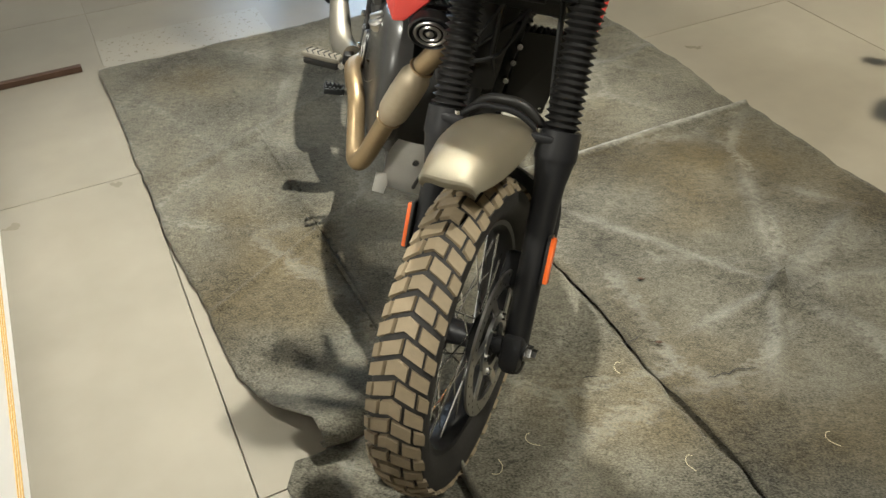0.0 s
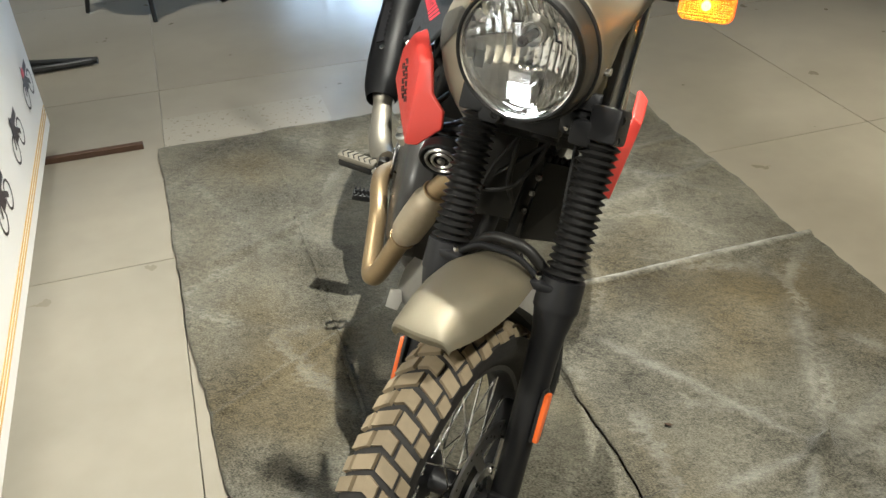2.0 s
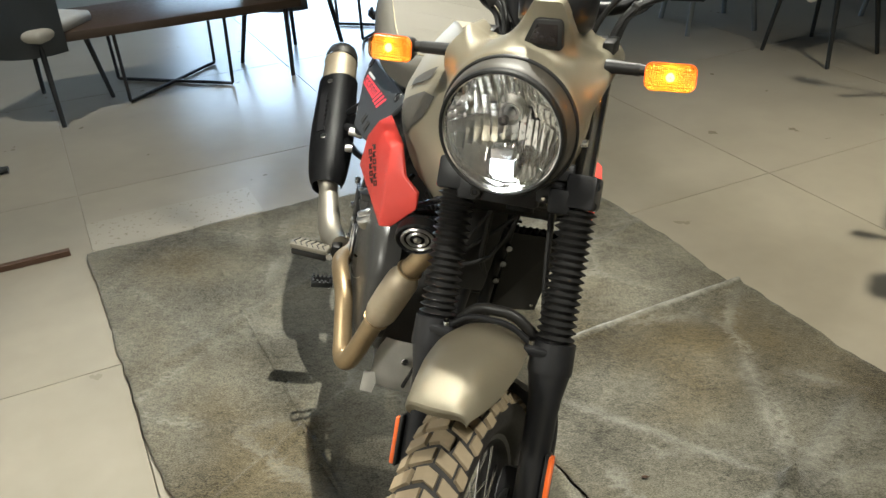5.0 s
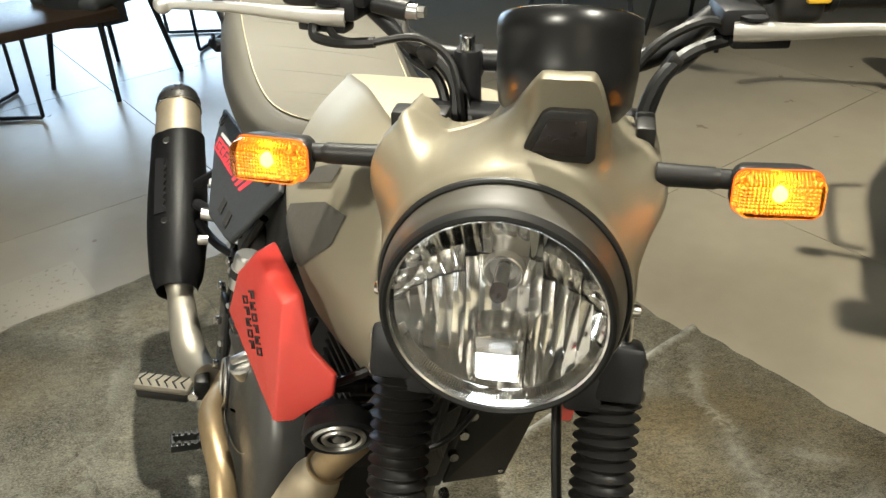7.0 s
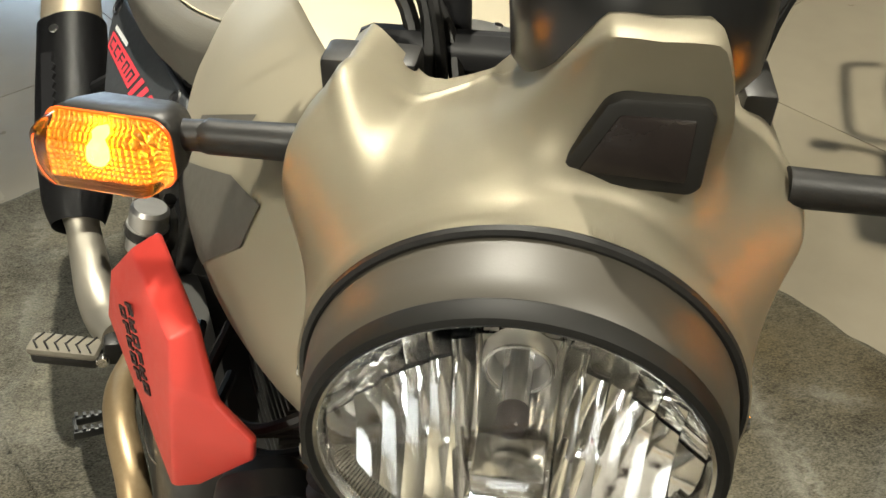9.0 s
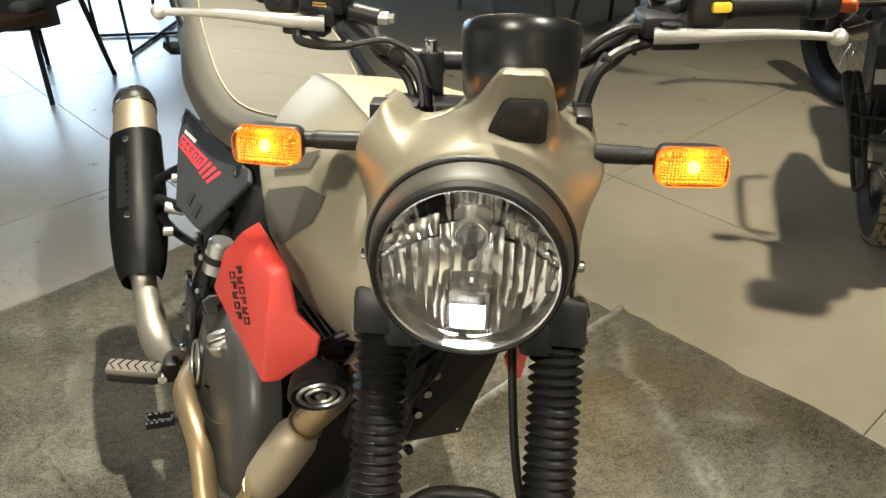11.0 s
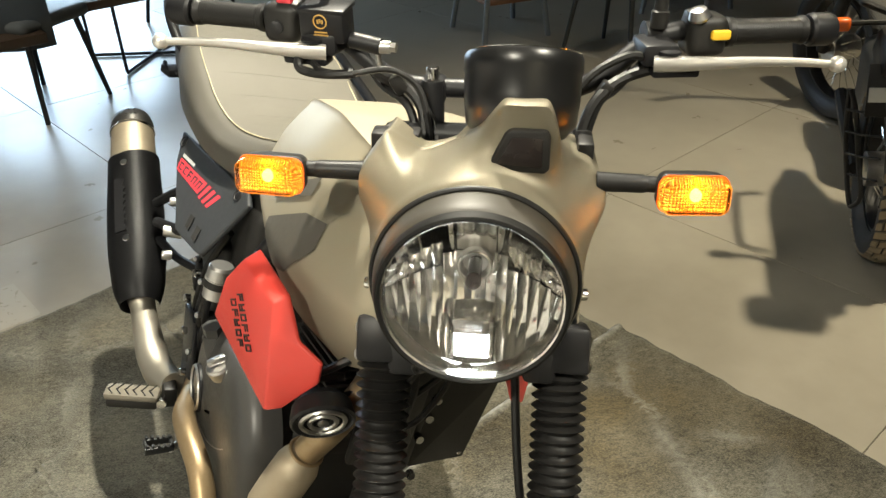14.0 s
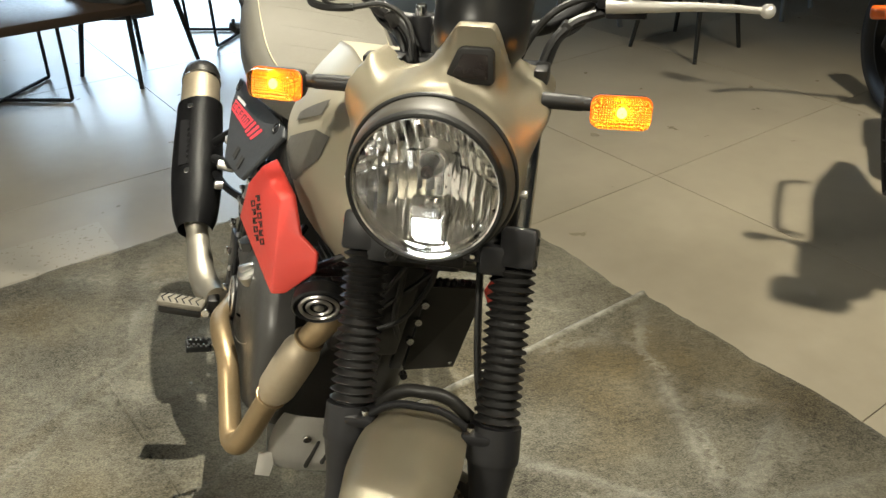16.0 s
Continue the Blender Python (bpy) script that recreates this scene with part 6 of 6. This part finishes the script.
for i in range(7):
    for j in range(3):
        printed_bike(3.15 - 0.42 * i - 0.12 * (j % 2), 0.33 + 0.36 * j, 1.0, (REDPRINT, DARKPRINT, GREYPAINT)[(i + j) % 3])
for y in (3.36, 0.2):
    part("foot_bar", on_grid(box((-0.08, y - 0.16 * (y > 3), 0.012), (0.56, 0.026, 0.024), (0, 0, 0), 0.002)), BROWN, board, smooth=False)
    part("post", on_grid(box((-0.182, y - 0.16 * (y > 3), 0.5), (0.026, 0.026, 0.98), (0, 0, 0), 0.002)), BROWN, board, smooth=False)


# wire-legged dining chairs and tables
def chair(m, seatmat, label, back=True):
    c = tagged(new("chair"), label, "chair", "chairs behind the motorcycle")
    for x in (-1, 1):
        for y in (-1, 1):
            part("leg", tube([(0.17 * x, 0.17 * y, 0.44), (0.20 * x, 0.20 * y, 0.22), (0.23 * x, 0.23 * y, 0.0)], [0.016, 0.014, 0.012], 10, 2), FRAMECOL, c)
    part("seat", merge(box((0, 0, 0.47), (0.46, 0.46, 0.07), (0, 0, 0), 0.03, 3)), seatmat, c)
    if back:
        part("backrest", sheet(lambda u, v: Vector((0.25 * math.sin(radians(-80 + 160 * u)), 0.02 + 0.24 * math.cos(radians(-80 + 160 * u)), 0.36 + 0.44 * v)), 20, 8, 0.03), CHAIRGREY, c)
    c.matrix_world = m
    return c


def wire_table(m, top, high=0.45):
    t = tagged(new("coffee_table"), "low dark walnut table on a crossed black wire base", "table")
    part("tabletop", box((0, 0, high - 0.025), top + (0.05,), (0, 0, 0), 0.008), TABLEWOOD, t)
    for s in (1, -1):
        part("wire_frame", tube([(-0.30, -0.24 * s, high - 0.05), (-0.29, -0.235 * s, 0.02), (-0.285, -0.23 * s, 0.012), (0.285, 0.23 * s, 0.012), (0.29, 0.235 * s, 0.02), (0.30, 0.24 * s, high - 0.05)], 0.010, 10, 1, straight=True), FRAMECOL, t)
    t.matrix_world = m
    return t


def bar_stool(m, label):
    c = tagged(new("bar_stool"), label, "stool", "stools behind the motorcycle")
    for x in (-1, 1):
        for y in (-1, 1):
            part("leg", tube([(0.15 * x, 0.15 * y, 0.66), (0.19 * x, 0.19 * y, 0.33), (0.23 * x, 0.23 * y, 0.0)], 0.017, 10, 1), STOOLLEG, c)
    part("foot_shelf", box((0, 0, 0.24), (0.40, 0.40, 0.025), (0, 0, 0), 0.008), TANWOOD, c)
    part("seat", box((0, 0, 0.69), (0.40, 0.40, 0.06), (0, 0, 0), 0.025, 3), CHAIRGREY, c)
    c.matrix_world = m
    return c


wire_table(pose(-1.70, 4.87, 0, 0, 0, 30), (1.5, 0.56))
wire_table(pose(-0.55, 6.0, 0, 0, 0, 30), (1.0, 0.56))
chair(pose(-2.25, 4.45, 0, 0, 0, 170), CREAM, "grey shell chair with a cream seat, its back to the motorcycle")
chair(pose(-1.07, 5.29, 0, 0, 0, 146), CHAIRGREY, "dark grey shell chair beside the table")
chair(pose(-0.35, 6.9, 0, 0, 0, 160), CHAIRGREY, "dark grey shell chair near the shopfront")
bar_stool(pose(1.62, 5.9, 0, 0, 0, 12), "pale-legged bar stool with a tan foot shelf")
bar_stool(pose(3.0, 6.0, 0, 0, 0, 40), "pale-legged bar stool in the dim back")
chair(pose(2.15, 5.25, 0, 0, 0, 215), CHAIRGREY, "dark chair in the dim back", back=False)
stand = tagged(new("sign_stand"), "dark bent steel foot of a floor stand", "stand")
for k, pts in enumerate((((-2.07, 3.62, 0.018), (-2.25, 3.56, 0.02), (-2.42, 3.52, 0.02), (-2.75, 3.50, 0.02)), ((-2.09, 3.605, 0.018), (-2.22, 3.51, 0.02), (-2.36, 3.44, 0.02), (-2.7, 3.34, 0.02)))):
    part("foot_bar", tube(pts, 0.016, 10), FRAMECOL, stand)
part("post", tube([(-2.72, 3.42, 0.02), (-2.74, 3.42, 0.5), (-2.76, 3.42, 1.0)], 0.016, 10), FRAMECOL, stand)


# the second motorcycle, seen from behind
other = tagged(new("motorcycle"), "dark motorcycle with knobbly rear tyre and side guard, parked alongside", "motorcycle")
knobbly_tyre("rear_tyre", Vector((0, 0, 0.325)), 0.325, 0.06, 0.22, other, 44, None, "black knobbly rear tyre")
SWING = Matrix.Translation((0, 1.33, 0)) @ Matrix.Rotation(radians(26), 4, "Z") @ Matrix.Translation((0, -1.33, 0))
part("front_tyre", lathe(tyre_profile(0.345, 0.055, 0.245), (0, 1.33, 0.345), X, 56, caps=False), RUBBER, other, "black front tyre turned aside", m=SWING)
for y, z, r in ((0, 0.325, 0.21), (1.33, 0.345, 0.235)):
    turn = SWING if y else Matrix()
    w = part("rim", lathe([(r, -0.03), (r + 0.012, -0.03), (r, 0), (r + 0.012, 0.03), (r, 0.03), (r - 0.008, 0), (r, -0.03)], (0, y, z), X, 48, caps=False), BLACK, other, m=turn)
    part("hub", lathe([(0.06, -0.07), (0.06, 0.07)], (0, y, z), X, 24), ALLOY, w, m=turn)
    for k in range(20):
        a = 2 * math.pi * k / 20
        part("spoke", tube([(0.04 * (1 if k % 2 else -1), y + 0.05 * math.cos(a), z + 0.05 * math.sin(a)), (0, y + 0.12 * math.cos(a + 0.1), z + 0.12 * math.sin(a + 0.1)), (0, y + r * math.cos(a + 0.15), z + r * math.sin(a + 0.15))], 0.002, 5, 1), CHROME, w, m=turn)
part("engine", box((0.09, 0.62, 0.42), (0.20, 0.36, 0.32), (0, 0, 0), 0.06, 3), ENGINE, other)
for x in (-0.09, 0.09):
    part("fork_leg", tube([(x, 1.05, 1.05), (x, 1.20, 0.65), (x, 1.34, 0.345)], [0.024, 0.03, 0.028], 12), BLACK, other, m=SWING)
part("rear_fender", box((0, -0.12, 0.70), (0.2, 0.36, 0.08), (18, 0, 0), 0.03), BLACK, other)
part("swingarm", tube([(-0.1, 0.5, 0.42), (-0.1, 0.25, 0.36), (-0.1, 0.0, 0.325)], 0.025, 10), BLACK, other)
part("tank", box((0.13, 0.78, 0.82), (0.15, 0.32, 0.18), (0, 0, 0), 0.07, 4), GREYPAINT, other)
part("seat", loft([[Vector((w * math.cos(a) * (1 - 0.25 * max(0, math.sin(a))), y, 0.83 + 0.012 * (y < 0) + 0.055 * math.sin(a))) for a in [2 * math.pi * k / 20 for k in range(20)]] for y, w in ((-0.34, 0.03), (-0.31, 0.065), (-0.2, 0.085), (0.0, 0.095), (0.2, 0.10), (0.33, 0.085), (0.44, 0.05), (0.50, 0.03))]), SEATSIDE, other)
part("rack", merge(*[tube([(0.09 * q, 0.30, 0.88), (0.14 * q, 0.285, 0.90), (0.165 * q, 0.24, 0.905), (0.160 * q, 0.0, 0.905), (0.14 * q, -0.04, 0.90), (0.09 * q, -0.05, 0.88)], 0.011, 10) for q in (-1, 1)]), BLACK, other, "black grab rails")
part("tail", box((-0.03, -0.32, 1.0), (0.17, 0.12, 0.10), (12, 0, 0), 0.03, 3), WHITEPRINT, other, "white tail cover")
part("plate_holder", box((-0.05, -0.262, 0.70), (0.20, 0.008, 0.16), (-12, 0, 0), 0.003), BLACK, other)
part("rear_plate", box((-0.05, -0.272, 0.690), (0.19, 0.004, 0.044), (-12, 0, 0), 0.001), WHITEPRINT, other, "white blank plate")
part("tail_reflector", box((-0.05, -0.270, 0.644), (0.19, 0.012, 0.046), (-12, 0, 0), 0.004), REDPRINT, other, "red rear reflector")
for s in (-1, 1):
    part("turn_signal", box((0.226 * s, -0.10, 0.858), (0.062, 0.04, 0.042), (0, 0, 0), 0.012, 3), REFLEX, other, "amber turn signal")
    part("signal_stalk", tube([(0.05 * s, -0.10, 0.86), (0.13 * s, -0.095, 0.86), (0.20 * s, -0.09, 0.858)], 0.009, 8, 2), RUBBER, other)
    part("mirror", merge(tube([(0.26 * s, 1.0, 1.12), (0.30 * s, 0.98, 1.22), (0.36 * s, 0.96, 1.28)], 0.006, 8), lathe([(0.055, 0), (0.055, 0.01), (0.03, 0.016)], (0.40 * s, 0.95, 1.32), (0, 1, 0), 24)), BLACK, other)
guard = part("side_guard", tube([(-0.175, -0.13, 0.66), (-0.170, -0.13, 0.53), (-0.150, -0.14, 0.38), (-0.130, -0.156, 0.268), (-0.122, -0.19, 0.275), (-0.110, -0.22, 0.325), (-0.125, -0.19, 0.42), (-0.150, -0.16, 0.58), (-0.172, -0.135, 0.66)], 0.0085, 10, 3), BLACK, other, "black wire side guard")
for k in range(4):
    z = 0.37 + 0.075 * k
    part("guard_wire", tube([(-0.150 - 0.03 * k / 3, -0.14, z), (-0.12 - 0.02 * k / 3, -0.20, z + 0.012), (-0.08, -0.26, z + 0.03)], 0.004, 6, 2), BLACK, guard)
part("guard_stay", tube([(-0.10, -0.10, 0.66), (-0.12, -0.16, 0.50), (-0.115, -0.21, 0.33)], 0.007, 8), BLACK, guard)
part("muffler", tube([(0.14, 0.35, 0.42), (0.17, 0.05, 0.50), (0.175, -0.20, 0.58)], [0.04, 0.055, 0.05], 20, 4), ENDCAP, other)
part("tail_bracket", merge(box((-0.04, -0.20, 0.80), (0.16, 0.16, 0.12), (0, 0, 0), 0.02), box((-0.09, -0.14, 0.74), (0.05, 0.14, 0.18), (10, 0, 0), 0.012)), PLASTIC, other)
part("handlebar", tube([(-0.4, 0.95, 1.06), (-0.25, 1.0, 1.1), (-0.1, 1.05, 1.02), (0.1, 1.05, 1.02), (0.25, 1.0, 1.1), (0.4, 0.95, 1.06)], 0.012, 10), BLACK, other)
other.matrix_world = pose(2.14, 2.90, 0, 0, -5, -29)

# floor tiles
T = 1.355
tm = {}
for i in range(-6, 7):
    for j in range(-6, 7):
        c = E1 * (0.28 + T * (i + 0.5)) + E2 * (1.025 + T * (j + 0.5))
        if not (-6 < c.x < 8 and -5.5 < c.y < 8.7):
            continue
        if "m" not in tm:
            bm = box((0, 0, -0.005), (T - 0.003, T - 0.003, 0.010), (0, 0, 0), 0.0008, 1)
            me = bpy.data.meshes.new("tile")
            bm.to_mesh(me)
            bm.free()
            me.materials.append(TILE)
            tm["m"] = me
        ob = new("tile", tm["m"])
        ob.parent = floor
        ob.matrix_basis = Matrix.Translation((c.x, c.y, 0)) @ GRID


# litter on the felt
def litter(name, bm, mat, label, cat):
    return tagged(part(name, bm, mat, label=label), category=cat)


random.seed(11)
for x, y in ((0.52, 1.44), (0.30, 1.22), (0.22, 1.11), (0.65, 1.18), (0.96, 1.26)):
    a = random.uniform(0, 6)
    pts = [(x + 0.010 * k * math.cos(a + 0.5 * k), y + 0.010 * k * math.sin(a + 0.5 * k), 0.0165 + 0.002 * (k % 2)) for k in range(5)]
    litter("straw", tube(pts, 0.0007, 5, 4), STRAW, "short curled pale straw lying on the felt", "straw")
for x, y in ((0.60, 1.74), (0.62, 1.51)):
    litter("dry_leaf", sheet(lambda u, v: Vector((x + 0.022 * (u - 0.5), y + 0.010 * (v - 0.5) * math.sin(math.pi * min(0.95, u + 0.05)), 0.0175 + 0.004 * abs(v - 0.5))), 8, 6, 0.0006), BROWN, "small dark dry leaf crumb lying on the felt", "leaf")
def tear_in_felt(x, y, length, wide, a, seed):
    """A dark ragged tear, wider in the middle, lying on the felt."""
    random.seed(seed)
    bm = blank()
    n = 14
    left, right = [], []
    bend = 0
    for k in range(n + 1):
        t = k / n
        bend += random.uniform(-0.16, 0.16) * length / n * 4
        w = wide * (math.sin(math.pi * t) ** 0.7) * random.uniform(0.3, 1.2) + 0.0006
        u = length * (t - 0.5)
        for side, lst in ((1, left), (-1, right)):
            p, q = u, bend + w * side
            lst.append(bm.verts.new((x + p * math.cos(a) - q * math.sin(a), y + p * math.sin(a) + q * math.cos(a), 0.0165)))
    for k in range(n):
        bm.faces.new((left[k], left[k + 1], right[k + 1], right[k]))
    litter("felt_tear", bm, CARCASS, "dark ragged tear in the felt", "tear")


for x, y, l, w, a in ((0.50, 1.378, 0.075, 0.008, -0.35), (0.545, 1.362, 0.07, 0.0022, 0.25), (0.45, 1.39, 0.05, 0.0018, 0.1), (0.56, 1.51, 0.06, 0.0012, 0.5), (0.78, 1.42, 0.13, 0.0012, 0.25)):
    tear_in_felt(x, y, l, w, a, int(1000 * x))
# no litter: an added pale sheet stands in for a brighter patch of tile
litter("floor_film", on_grid(box((0.62, 3.30, 0.0006), (0.68, 0.26, 0.0010))), PALEPATCH, "thin pale rectangle standing for a brighter floor patch by the felt", "film")
